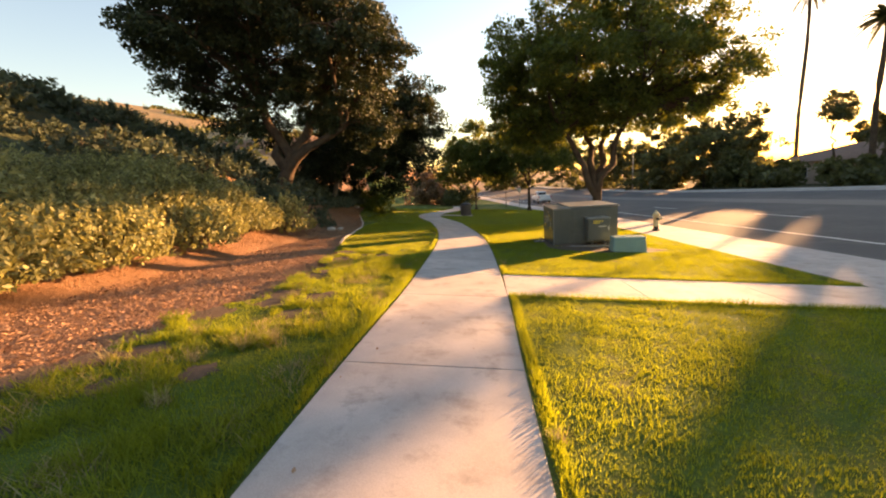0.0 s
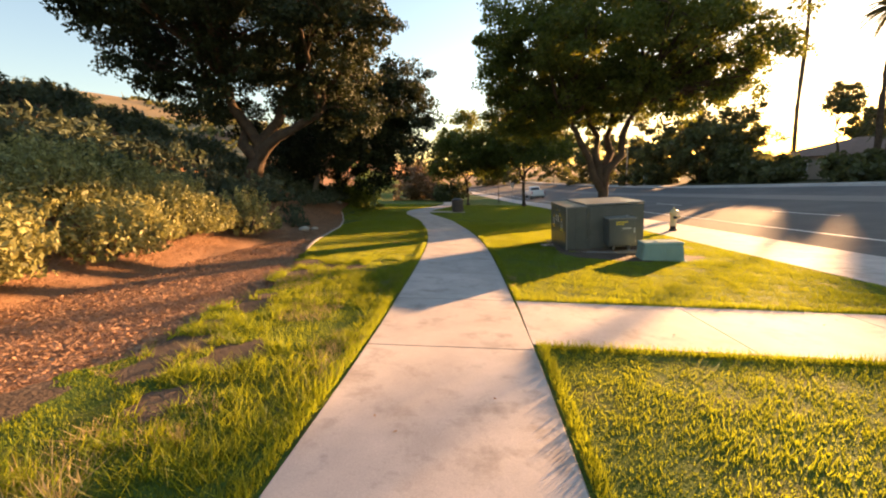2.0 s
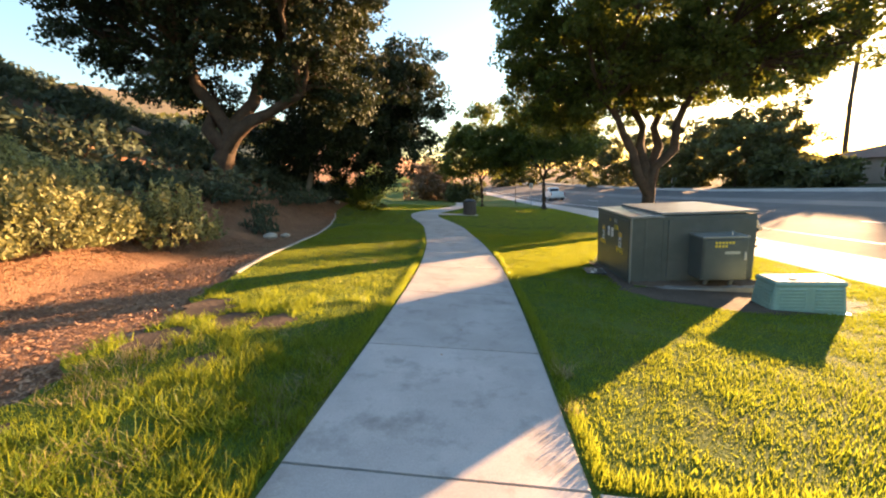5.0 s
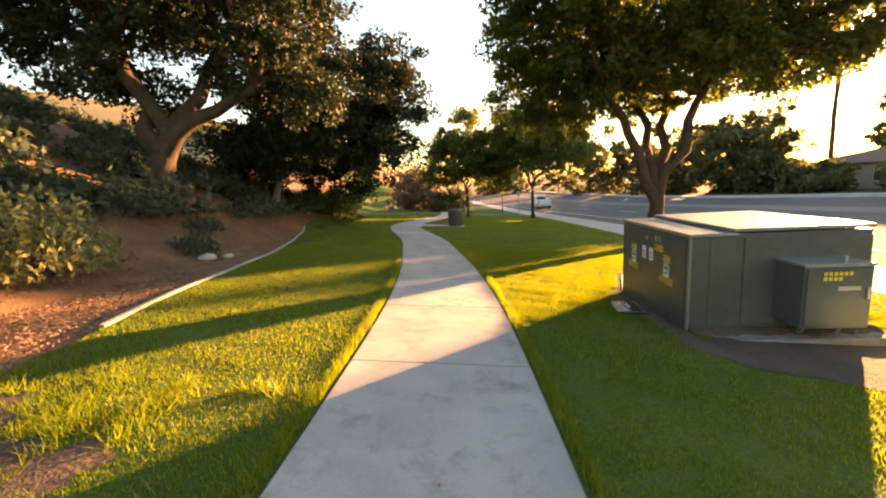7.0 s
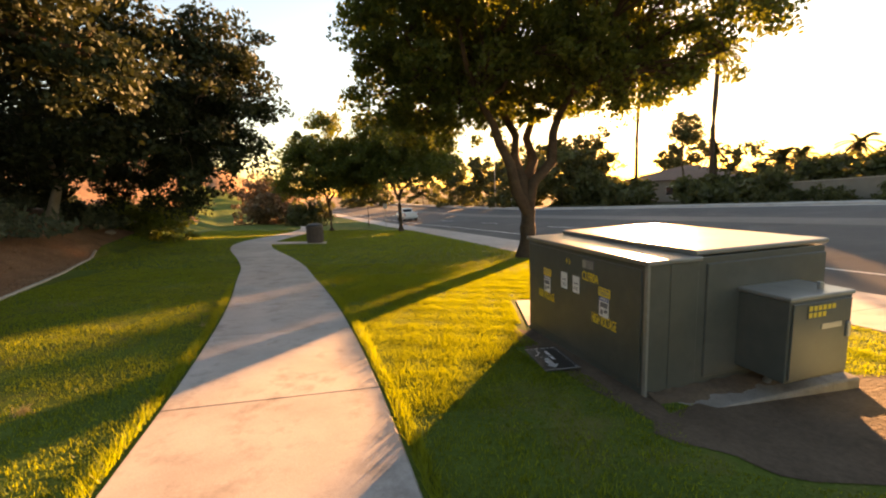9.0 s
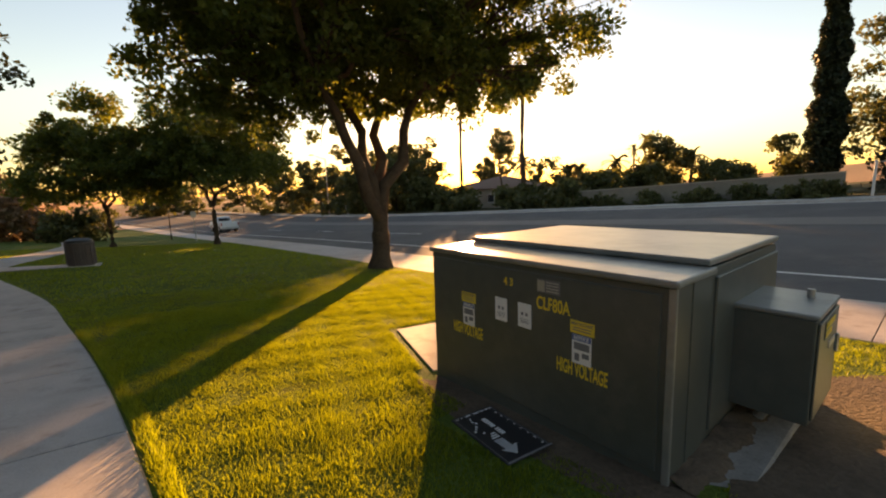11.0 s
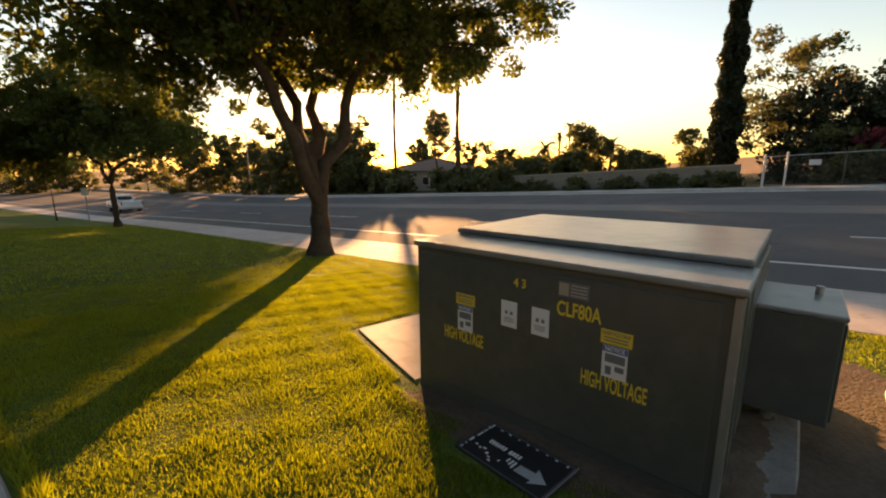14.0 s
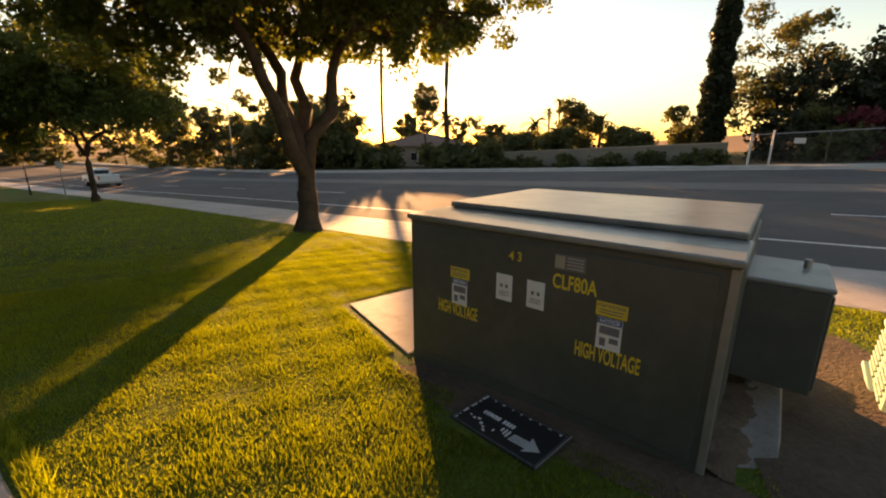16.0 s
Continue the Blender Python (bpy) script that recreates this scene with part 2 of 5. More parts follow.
# ---- lie of the land ----
def smooth(a, b, v):
    t = np.clip((v - a) / (b - a), 0, 1)
    return t * t * (3 - 2 * t)


def back(y):
    """x of the street pavement's back edge."""
    d = np.clip(y - 25, 0, 120)
    return 7.2 - 0.0014 * d * d


def base(x, y):
    """The lawn's plane, easing out far away."""
    yy = np.where(y > 55, 55 + 25 * (1 - np.exp(-(y - 55) / 25)), np.where(y < -10, -10 - 10 * (1 - np.exp((y + 10) / 10)), y))
    return 0.779 - 0.0645 * np.clip(x, -9, 8) - 0.0421 * yy


def foot(y):
    """x of the hill's foot."""
    return -4.9 - 0.13 * np.clip(y - 13, 0, 40) - 0.3 * np.clip(y - 53, 0, 60)


def rise(x, y):
    """What the hill adds."""
    d = foot(y) - x
    slope = 0.46 - 0.14 * smooth(20, 38, y)
    hill = slope * np.clip(d, 0, None) + 0.012 * np.clip(d, 0, 25) ** 2
    top = 11.0 - 6.0 * smooth(20, 42, y)
    return np.where(hill > 0, top * (1 - np.exp(-hill / top)) * 1.12, 0)


W_SIDE, W_CURB, W_ROAD = 2.2, 0.16, 20.5


def land(x, y):
    """Height of the ground anywhere."""
    x, y = np.asarray(x, dtype=float), np.asarray(y, dtype=float)
    b = back(y)
    d = x - b
    zb = base(b, y)
    lawn = base(x, y) + rise(x, y)
    d2 = d - W_SIDE - W_CURB
    road = zb - 0.045 - 0.15 + 0.045 * np.clip(d2, 0, W_ROAD)
    far = zb - 0.045 + 0.045 * W_ROAD + 0.02 * np.clip(d2 - W_ROAD, 0, 30)
    z = np.where(d < 0, lawn, np.where(d < W_SIDE + W_CURB, zb - 0.02 * d, np.where(d2 < W_ROAD, road, far)))
    hills = 0
    for hx, hy, hr, hh in ((-175, 170, 65, 26), (-290, 220, 90, 28), (-95, 205, 60, 10), (-60, 120, 30, 5.5), (-25, 105, 26, 5.0), (-270, 60, 90, 14), (1100, 60, 260, 14), (1000, -250, 300, 30), (300, 1300, 400, 15)):
        hills = hills + hh * np.exp(-((x - hx) ** 2 + (y - hy) ** 2) / (2 * hr * hr))
    aside = np.maximum(1 - smooth(-22, -8, d), smooth(30, 90, d))
    return z + hills * smooth(38, 90, np.hypot(x, y - 20)) * aside


def h(x, y):
    return float(land(x, y))


# ---- ground, lawn, paths, road ----
rng = np.random.default_rng(7)

def sheet(name, ys, columns, material, lift=0.0, zf=land):
    """A sheet over rows ys and column functions x(y)."""
    ys = np.asarray(ys, dtype=float)
    xs = np.stack([np.broadcast_to(c(ys), ys.shape) for c in columns], 1)
    yy = np.repeat(ys[:, None], xs.shape[1], 1)
    z = zf(xs, yy) + lift
    k = xs.shape[1]
    verts = np.stack([xs, yy, z], 2).reshape(-1, 3).tolist()
    faces = [(i * k + j, i * k + j + 1, i * k + k + j + 1, i * k + k + j) for i in range(len(ys) - 1) for j in range(k - 1)]
    return new(name, mesh_of(name, verts, faces, material, True))


def steps(*spans):
    out = []
    for a, b, d in spans:
        out += list(np.arange(a, b, d))
    return out + [spans[-1][1]]


YS = steps((-400, -60, 40), (-60, -8, 4), (-8, 60, 0.5), (60, 140, 2), (140, 500, 15), (500, 2500, 200))
US = steps((-900, -300, 60), (-300, -60, 12), (-60, -22, 1.5), (-22, 0, 0.5)) + [0.2, W_SIDE, W_SIDE + W_CURB + 0.02, 7, 12, 17, W_SIDE + W_CURB + W_ROAD - 0.02, W_SIDE + W_CURB + W_ROAD + 0.1] + steps((24, 60, 3), (60, 300, 12), (300, 1500, 100))
ground = sheet("ground", YS, [lambda y, u=u: back(y) + u for u in US], M_SOIL, -0.06)
tagged(ground, "brown mulch and soil ground rising to a hill", "ground", kind="structure")

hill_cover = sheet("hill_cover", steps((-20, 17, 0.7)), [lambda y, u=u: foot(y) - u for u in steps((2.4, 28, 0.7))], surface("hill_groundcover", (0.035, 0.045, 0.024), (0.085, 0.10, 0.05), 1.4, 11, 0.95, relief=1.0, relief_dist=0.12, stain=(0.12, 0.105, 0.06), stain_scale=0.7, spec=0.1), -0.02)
tagged(hill_cover, "dull green groundcover over the upper hill", "groundcover", kind="structure")

LAWN_L = [(-8, -2.9), (0, -2.75), (4, -2.6), (7, -2.15), (10, -2.4), (11.3, -2.85), (13.2, -3.4), (15.3, -3.85), (18, -4.3), (20.3, -4.9), (23.2, -5.85), (27, -7.2), (33, -8.6), (45, -10.5), (60, -14), (90, -26)]


def lawn_left(y):
    ragged = (0.13 * np.sin(y * 3.1) + 0.09 * np.sin(y * 7.7 + 1) + 0.05 * np.sin(y * 17.3)) * (1 - smooth(11.0, 12.4, y))
    return np.interp(y, [p[0] for p in LAWN_L], [p[1] for p in LAWN_L]) + ragged


LY = steps((-8, 13, 0.12), (13, 60, 0.4), (60, 90, 2))
lawn = sheet("lawn", LY, [lambda y, f=f: lawn_left(y) * (1 - f) + (back(y) - 0.02) * f for f in np.linspace(0, 1, 40)], M_TURF, 0.0)
tagged(lawn, "sunlit green lawn sloping to the street", "lawn", kind="structure")
far_land = sheet("far_hills", steps((70, 700, 12)), [lambda y, u=u: -35 - u - 0 * y for u in steps((0, 700, 12))], M_LAND, 0.05)
sx, sy = rng.uniform(-420, -42, 9000), rng.uniform(75, 420, 9000)
keep = np.sin(sx * 0.05 + np.sin(sy * 0.03) * 2) * np.sin(sy * 0.06) > 0.1
sc = np.stack([sx[keep], sy[keep], land(sx[keep], sy[keep]) + 0.4], 1)
sc = (sc[:, None, :] + rng.normal(size=(len(sc), 8, 3)) * np.array([0.8, 0.8, 0.35])).reshape(-1, 3)
sa = rng.normal(size=(len(sc), 2, 3)) * 0.5
tagged(new("hill_scrub", soup("hill_scrub", np.stack([sc - sa[:, 0], sc + sa[:, 1], sc + sa[:, 0], sc - sa[:, 1]], 1), 4, F_FAR)), "scattered scrub on the dry hills", "scrub", kind="stuff")
tagged(far_land, "dry golden hills in the distance", "hills", kind="structure")

# winding concrete path
PATH_C = [(-9, 0.62), (0, 0.58), (4.75, 0.53), (6.9, 0.55), (8.55, 0.50), (10.5, 0.45), (12.1, 0.38), (13.5, 0.31), (15.5, 0.12), (17.7, -0.18), (20, -0.62), (21.9, -0.92), (24.5, -1.65), (26.7, -2.35), (28.5, -2.8), (30.2, -3.05), (32, -3.05), (34, -2.9), (37, -2.5), (42, -2.0), (48, -1.8), (56, -2.6), (70, -6)]
HALF = 0.765


def path_mid(y):
    p = np.array(PATH_C)
    f = lambda v: np.interp(v, p[:, 0], p[:, 1])
    return (f(y - 1.1) + 2 * f(y - 0.4) + 2 * f(y + 0.4) + f(y + 1.1)) / 6


def ribbon_slab(name, y0, y1, mid, half, lift, material, parent, n=8, gap=0.009, depth=0.1):
    """One slab of a winding path between two joints: eased top edges, real thickness."""
    ys = np.linspace(y0 + gap, y1 - gap, n)
    rows = []
    for y in ys:
        dx = float(mid(y + 0.1) - mid(y - 0.1)) / 0.2
        c = math.sqrt(1 + dx * dx)
        m = float(mid(y))
        row = []
        for s, dz in ((-1, -depth), (-1, -0.012), (-0.985, 0), (-0.3, 0), (0.3, 0), (0.985, 0), (1, -0.012), (1, -depth)):
            px, py = m + s * half / c * c, y - s * half * dx * 0.3
            row.append((px, py, h(px, py) + lift + dz))
        rows.append(row)
    k = 8
    verts = [v for r in rows for v in r]
    faces = [(i * k + j, i * k + j + 1, i * k + k + j + 1, i * k + k + j) for i in range(n - 1) for j in range(k - 1)]
    faces += [tuple(range(k - 1, -1, -1)), tuple((n - 1) * k + j for j in range(k))]
    return child(new(name, mesh_of(name, verts, faces, material)), parent)


path = thing("concrete_path", "pale winding concrete footpath of jointed slabs", "path", kind="structure")
JOINTS = [-8.3, -6.2, -4.0, -1.8, 0.2, 2.35, 4.51, 6.9, 8.52, 10.13, 12.06, 13.9, 15.7, 17.4, 19.1, 20.9, 22.7, 24.5, 26.3, 28.1, 30, 32, 34, 36, 38, 40, 43, 46, 50, 55, 60]
for a, b in zip(JOINTS, JOINTS[1:]):
    ribbon_slab("slab", a, b, path_mid, HALF, 0.014, M_CONC, path)

cross = thing("cross_walk_path", "concrete walkway joining the path to the street pavement", "path", kind="structure")


def slab_quad(name, corners, lift, material, parent, depth=0.1, n=4):
    """A slab over four plan corners, in order, following the land."""
    (ax, ay), (bx, by), (cx, cy), (dx, dy) = corners
    verts, faces = [], []
    for i in range(n + 1):
        for j in range(n + 1):
            u, v = i / n, j / n
            px = (ax * (1 - u) + bx * u) * (1 - v) + (dx * (1 - u) + cx * u) * v
            py = (ay * (1 - u) + by * u) * (1 - v) + (dy * (1 - u) + cy * u) * v
            verts.append((px, py, h(px, py) + lift))
    k = n + 1
    for i in range(n):
        for j in range(n):
            faces.append((i * k + j, (i + 1) * k + j, (i + 1) * k + j + 1, i * k + j + 1))
    rim = [i * k for i in range(k)] + [n * k + j for j in range(1, k)] + [i * k + n for i in range(n - 1, -1, -1)] + [j for j in range(n - 1, 0, -1)]
    low = len(verts)
    verts += [(verts[i][0], verts[i][1], verts[i][2] - depth) for i in rim]
    for a in range(len(rim)):
        b = (a + 1) % len(rim)
        faces.append((rim[b], rim[a], low + a, low + b))
    return child(new(name, mesh_of(name, verts, faces, material)), parent)


WX = [1.296, 3.28, 5.13, 7.18]
for a, b in zip(WX, WX[1:]):
    ny, fy = lambda x: 7.06 - 0.03 * (x - 1.3), lambda x: 8.52 - 0.03 * (x - 1.3)
    slab_quad("slab", ((a + 0.006, ny(a)), (b - 0.006, ny(b)), (b - 0.006, fy(b)), (a + 0.006, fy(a))), 0.014, M_CONC, cross)

bin_pad = thing("bin_pad", "small concrete pad beside the path under the litter bin", "paving", kind="structure")
slab_quad("slab", ((-2.25, 29.9), (0.1, 30.0), (0.1, 31.3), (-2.3, 31.4)), 0.014, M_CONC, bin_pad)

# street pavement, kerb, road
pavement = thing("street_pavement", "pale concrete street pavement of jointed slabs", "pavement", kind="structure")
PJ = steps((-8, 44, 1.9)) + [50, 60, 75, 100, 130]
for a, b in zip(PJ, PJ[1:]):
    slab_quad("slab", ((float(back(a)), a + 0.006), (float(back(a)) + W_SIDE - 0.005, a + 0.006), (float(back(b)) + W_SIDE - 0.005, b - 0.006), (float(back(b)), b - 0.006)), 0.01, M_CONC, pavement, n=3)


def swept(name, ys, profile, material):
    """A band that follows the street: profile of (offset from the pavement's back, height over the pavement's front level)."""
    verts, faces, k = [], [], len(profile)
    for y in ys:
        b = float(back(y))
        z = float(base(b, y)) - 0.045
        verts += [(b + d, y, z + dz) for d, dz in profile]
    for i in range(len(ys) - 1):
        faces += [(i * k + j, i * k + j + 1, i * k + k + j + 1, i * k + k + j) for j in range(k - 1)]
    return new(name, mesh_of(name, verts, faces, material))


RY = steps((-60, 60, 2), (60, 145, 4))
kerb_near = swept("kerb_near", RY, [(W_SIDE, -0.2), (W_SIDE, 0.006), (W_SIDE + 0.14, 0.004), (W_SIDE + 0.155, -0.008), (W_SIDE + 0.175, -0.148), (W_SIDE + 0.6, -0.135), (W_SIDE + 0.6, -0.25)], M_KERB)
tagged(kerb_near, "pale concrete kerb with gutter along the street", "kerb", kind="structure")
R0 = W_SIDE + W_CURB
ROADP = [(R0 + d, -0.15 + 0.045 * d + 0.012) for d in (0.42, 1.5, 3, 5, 8, 11, 14, 17, 19.7)]
road = swept("road", RY, ROADP, M_ASPH)
tagged(road, "wide grey asphalt street, banked and curving away", "road", kind="structure")
RE = W_ROAD * 0.045
kerb_far = swept("kerb_far", RY, [(R0 + 19.7, -0.15 + RE - 0.03), (R0 + 20.3, -0.15 + RE), (R0 + 20.34, RE - 0.02), (R0 + 20.37, RE), (R0 + 20.5, RE), (R0 + 22.3, RE + 0.04), (R0 + 22.3, RE - 0.3)], M_KERB)
tagged(kerb_far, "concrete kerb and pavement across the street", "kerb", kind="structure")


def strip(name, ys, d0, d1, label, parent=None):
    p = [(R0 + d, -0.15 + 0.045 * d + 0.017) for d in (d0, d1)]
    ob = swept(name, ys, p, M_LINE)
    return tagged(ob, label, "road marking", kind="structure")


strip("edge_line", RY, 2.15, 2.27, "solid white line along the street's edge")
for i in range(9):
    y0 = 8.4 + 12.2 * i - 24.4
    tagged(strip("lane_dash", [y0, y0 + 1.2, y0 + 2.4, y0 + 3.7], 5.75, 5.86, "dashed white lane line on asphalt"), group="lane dashes")
median = swept("median", RY, [(R0 + 10.6, -0.15 + 0.045 * 10.6 + 0.018), (R0 + 13.0, -0.15 + 0.045 * 13.0 + 0.018)], surface("worn_asphalt", (0.11, 0.10, 0.09), (0.18, 0.16, 0.14), 0.5, 100, 0.85, relief=0.3, relief_dist=0.004))
tagged(median, "worn paler asphalt turn lane in mid street", "road marking", kind="structure")

verge = sheet("verge", steps((-60, 60, 3), (60, 145, 5)), [lambda y, d=d: back(y) + R0 + d for d in (22.28, 24, 27, 31, 36, 42, 50, 60)], surface("planted_verge", (0.03, 0.035, 0.015), (0.09, 0.085, 0.04), 0.6, 9, 0.95, relief=0.9, relief_dist=0.08, spec=0.1), 0.03)
tagged(verge, "dark planted verge across the street", "verge", kind="structure")

# white edging strip between lawn and mulch
EY = steps((12.6, 26, 0.35))
edge_v, edge_f = [], []
for i, y in enumerate(EY):
    x = float(lawn_left(y)) - 0.02 + 0.02 * math.sin(y * 2.1)
    z = h(x, y)
    edge_v += [(x - 0.035, y, z - 0.05), (x - 0.035, y, z + 0.03), (x + 0.035, y, z + 0.03), (x + 0.035, y, z - 0.05)]
    if i:
        a, b = 4 * i - 4, 4 * i
        edge_f += [(a + j, a + j + 1, b + j + 1, b + j) for j in range(3)]
edging = tagged(new("lawn_edging", mesh_of("lawn_edging", edge_v, edge_f, M_EDGE)), "thin pale edging strip between lawn and mulch", "edging", kind="structure")


# ---- plants ----
spot_rng = random.Random(8)
SPOTS = []
for i in range(26):
    sy0 = spot_rng.uniform(2.2, 11.0)
    SPOTS.append((float(lawn_left(sy0)) + 0.1 + 1.1 * spot_rng.random() ** 1.5, sy0, spot_rng.uniform(0.14, 0.36)))


def in_ranges(x, y):
    """True where grass may grow."""
    ok = (x > lawn_left(y) + 0.03) & (x < back(y) - 0.03)
    ok &= np.abs(x - path_mid(y)) > HALF + 0.025
    ok &= ~((x > 1.2) & (x < 7.3) & (y > 7.03 - 0.03 * (x - 1.3)) & (y < 8.55 - 0.03 * (x - 1.3)))
    ok &= ~((x > 2.85) & (x < 5.0) & (y > 13.1) & (y < 15.4))
    ok &= ~((x > 2.8) & (x < 3.0) & (y > 12.9) & (y < 15.2))
    ok &= ~((x > 2.5) & (x < 2.97) & (y > 13.85) & (y < 14.57))
    ok &= ~((x > 2.98 + (y - 15.4) * 0.33) & (x < 4.45) & (y > 15.1) & (y < 16.75))
    ok &= ~((((x - 4.3) / 1.5) ** 2 + ((y - 12.6) / 0.66) ** 2) < 1)
    ok &= ~((x > -2.35) & (x < 0.15) & (y > 29.9) & (y < 31.4))
    for sx0, sy0, sr in SPOTS:
        ok &= ((x - sx0) / 0.8) ** 2 + (y - sy0) ** 2 > (0.86 * sr) ** 2 * (1 + 0.35 * np.sin(5 * np.arctan2(y - sy0, x - sx0) + 9 * sx0))
    return ok


def grass(name, count, x0, x1, y0, y1, height, width, material, keep=None, lean=0.5, tuft=0, spread=0.05):
    """Blades over a stretch of lawn; with tuft, that many blades grow close round each root."""
    y = rng.uniform(y0, y1, count // max(1, tuft))
    x = rng.uniform(x0, x1, count // max(1, tuft))
    if tuft:
        x, y = (np.repeat(v, tuft) + rng.normal(0, spread, len(v) * tuft) for v in (x, y))
    ok = in_ranges(x, y)
    if keep is not None:
        ok &= keep(x, y)
    x, y = x[ok], y[ok]
    n = len(x)
    clump = 0.6 + 0.8 * np.array([noise.noise((a * 1.3, b * 1.3, 0.0)) * 0.5 + 0.5 for a, b in zip(x[::1], y[::1])]) if n < 60000 else 0.75 + 0.25 * np.sin(x * 2.3 + np.sin(y * 1.7)) * np.sin(y * 2.9 + np.sin(x * 3.1)) + 0.25 * np.sin(x * 9.1 + y * 4.0) * np.sin(y * 8.3 - x * 5.0)
    hh = height * rng.uniform(0.55, 1.25, n) * clump
    a = rng.uniform(0, 2 * np.pi, n)
    la = rng.uniform(0, 2 * np.pi, n)
    lm = rng.uniform(0.1, 1, n) * lean * hh
    w = width * rng.uniform(0.6, 1.2, n) / 2
    z = land(x, y) - 0.004
    dx, dy = np.cos(a) * w, np.sin(a) * w
    p0 = np.stack([x - dx, y - dy, z], 1)
    p1 = np.stack([x + dx, y + dy, z], 1)
    p2 = np.stack([x + np.cos(la) * lm, y + np.sin(la) * lm, z + hh], 1)
    return new(name, soup(name, np.stack([p0, p1, p2], 1), 3, material))


for args in ((420000, -3.6, 7.3, 1.2, 12, 0.040, 0.0095), (330000, -4.6, 7.3, 12, 22, 0.040, 0.0105), (110000, -8.5, 7.3, 22, 45, 0.05, 0.03)):
    tagged(grass("grass", *args, F_GRASS), "green lawn grass blades", "grass", kind="stuff")
def by_edge(x, y):
    """True close along the concrete's edges."""
    walk_far = 8.55 - 0.03 * (x - 1.3)
    return (np.abs(np.abs(x - path_mid(y)) - HALF - 0.06) < 0.055) | ((x > 1.3) & (x < 7.1) & (y > walk_far) & (y < walk_far + 0.11)) | ((x > 1.3) & (x < 7.1) & (y < walk_far - 1.5) & (y > walk_far - 1.62))


tagged(grass("grass", 270000, 0.6, 6.0, 13.4, 20, 0.038, 0.006, F_GRASS), "green lawn grass blades", "grass", kind="stuff")
tagged(grass("edge_grass", 900000, -2.2, 7.1, 1.5, 19, 0.085, 0.009, F_GRASS, by_edge, 0.6), "thicker grass along the concrete's edges", "grass", kind="stuff")
tagged(grass("longer_grass", 52000, -3.0, -0.1, 1.2, 11.5, 0.105, 0.010, F_GRASS, lambda x, y: np.sin(x * 2.9 + 1) * np.sin(y * 1.9) > -0.35, 1.3, 52, 0.06), "longer rough grass tufts by the mulch", "grass", kind="stuff")
tagged(grass("dry_grass", 15000, -2.9, -0.3, 1.2, 10.5, 0.09, 0.008, F_DRY, lambda x, y: np.sin(x * 4.1) * np.sin(y * 2.3 + 2) > 0.2, 1.8, 30, 0.07), "dry straw-coloured grass in the lawn", "grass", kind="stuff")


def chips(name, count, y0, y1, material, label):
    y = rng.uniform(y0, y1, count)
    x = lawn_left(y) + rng.uniform(-0.05, 1, count) * (foot(y) - 2.0 - lawn_left(y))
    n = len(x)
    z = land(x, y) - 0.05 + rng.uniform(0, 0.03, n)
    a, ln, w = rng.uniform(0, 6.28, n), rng.uniform(0.010, 0.034, n), rng.uniform(0.005, 0.012, n)
    c = np.stack([x, y, z], 1)
    u = np.stack([np.cos(a) * ln, np.sin(a) * ln, rng.normal(0, 0.25, n) * ln], 1)
    v = np.stack([-np.sin(a) * w, np.cos(a) * w, rng.normal(0, 0.4, n) * w], 1)
    return tagged(new(name, soup(name, np.stack([c - u, c + v, c + u, c - v], 1), 4, material)), label, "mulch", kind="stuff")


chips("bark_chips", 80000, 1.0, 16.0, M_CHIP, "loose reddish bark chips and leaf litter")
chips("bark_chips", 16000, 16.0, 28.0, M_CHIP, "loose reddish bark chips and leaf litter")


def tube(points, radii, sides=9, seed=0):
    """A tapered, slightly uneven limb."""
    r = random.Random(seed)
    pts = [Vector(p) for p in points]
    verts, faces = [], []
    for i, p in enumerate(pts):
        d = (pts[min(i + 1, len(pts) - 1)] - pts[max(i - 1, 0)]).normalized()
        q = d.to_track_quat("Z", "Y")
        for k in range(sides):
            a = 2 * math.pi * k / sides
            rr = radii[i] * (1 + r.uniform(-0.1, 0.1))
            verts.append(p + q @ Vector((math.cos(a) * rr, math.sin(a) * rr, 0)))
    for i in range(len(pts) - 1):
        for k in range(sides):
            a, b = i * sides + k, i * sides + (k + 1) % sides
            faces.append((a, b, b + sides, a + sides))
    return verts, faces


def limb_path(p, q, n, wob, r):
    p, q = Vector(p), Vector(q)
    return [p.lerp(q, i / n) + Vector((r.uniform(-wob, wob), r.uniform(-wob, wob), r.uniform(-wob, wob) * 0.5 + wob * 0.8 * math.sin(math.pi * i / n))) * (0 if i in (0, n) else 1) for i in range(n + 1)]


def leaves_at(centres, size, long=1.7):
    """A folded leaf of four corners at each centre, turned at random."""
    n = len(centres)
    a = rng.normal(size=(n, 3))
    a /= np.linalg.norm(a, axis=1)[:, None]
    b = rng.normal(size=(n, 3))
    b -= (b * a).sum(1)[:, None] * a
    b /= np.linalg.norm(b, axis=1)[:, None]
    s = size * rng.uniform(0.6, 1.25, n)[:, None]
    return np.stack([centres - a * s * long / 2, centres + b * s / 2, centres + a * s * long / 2, centres - b * s / 2], 1)


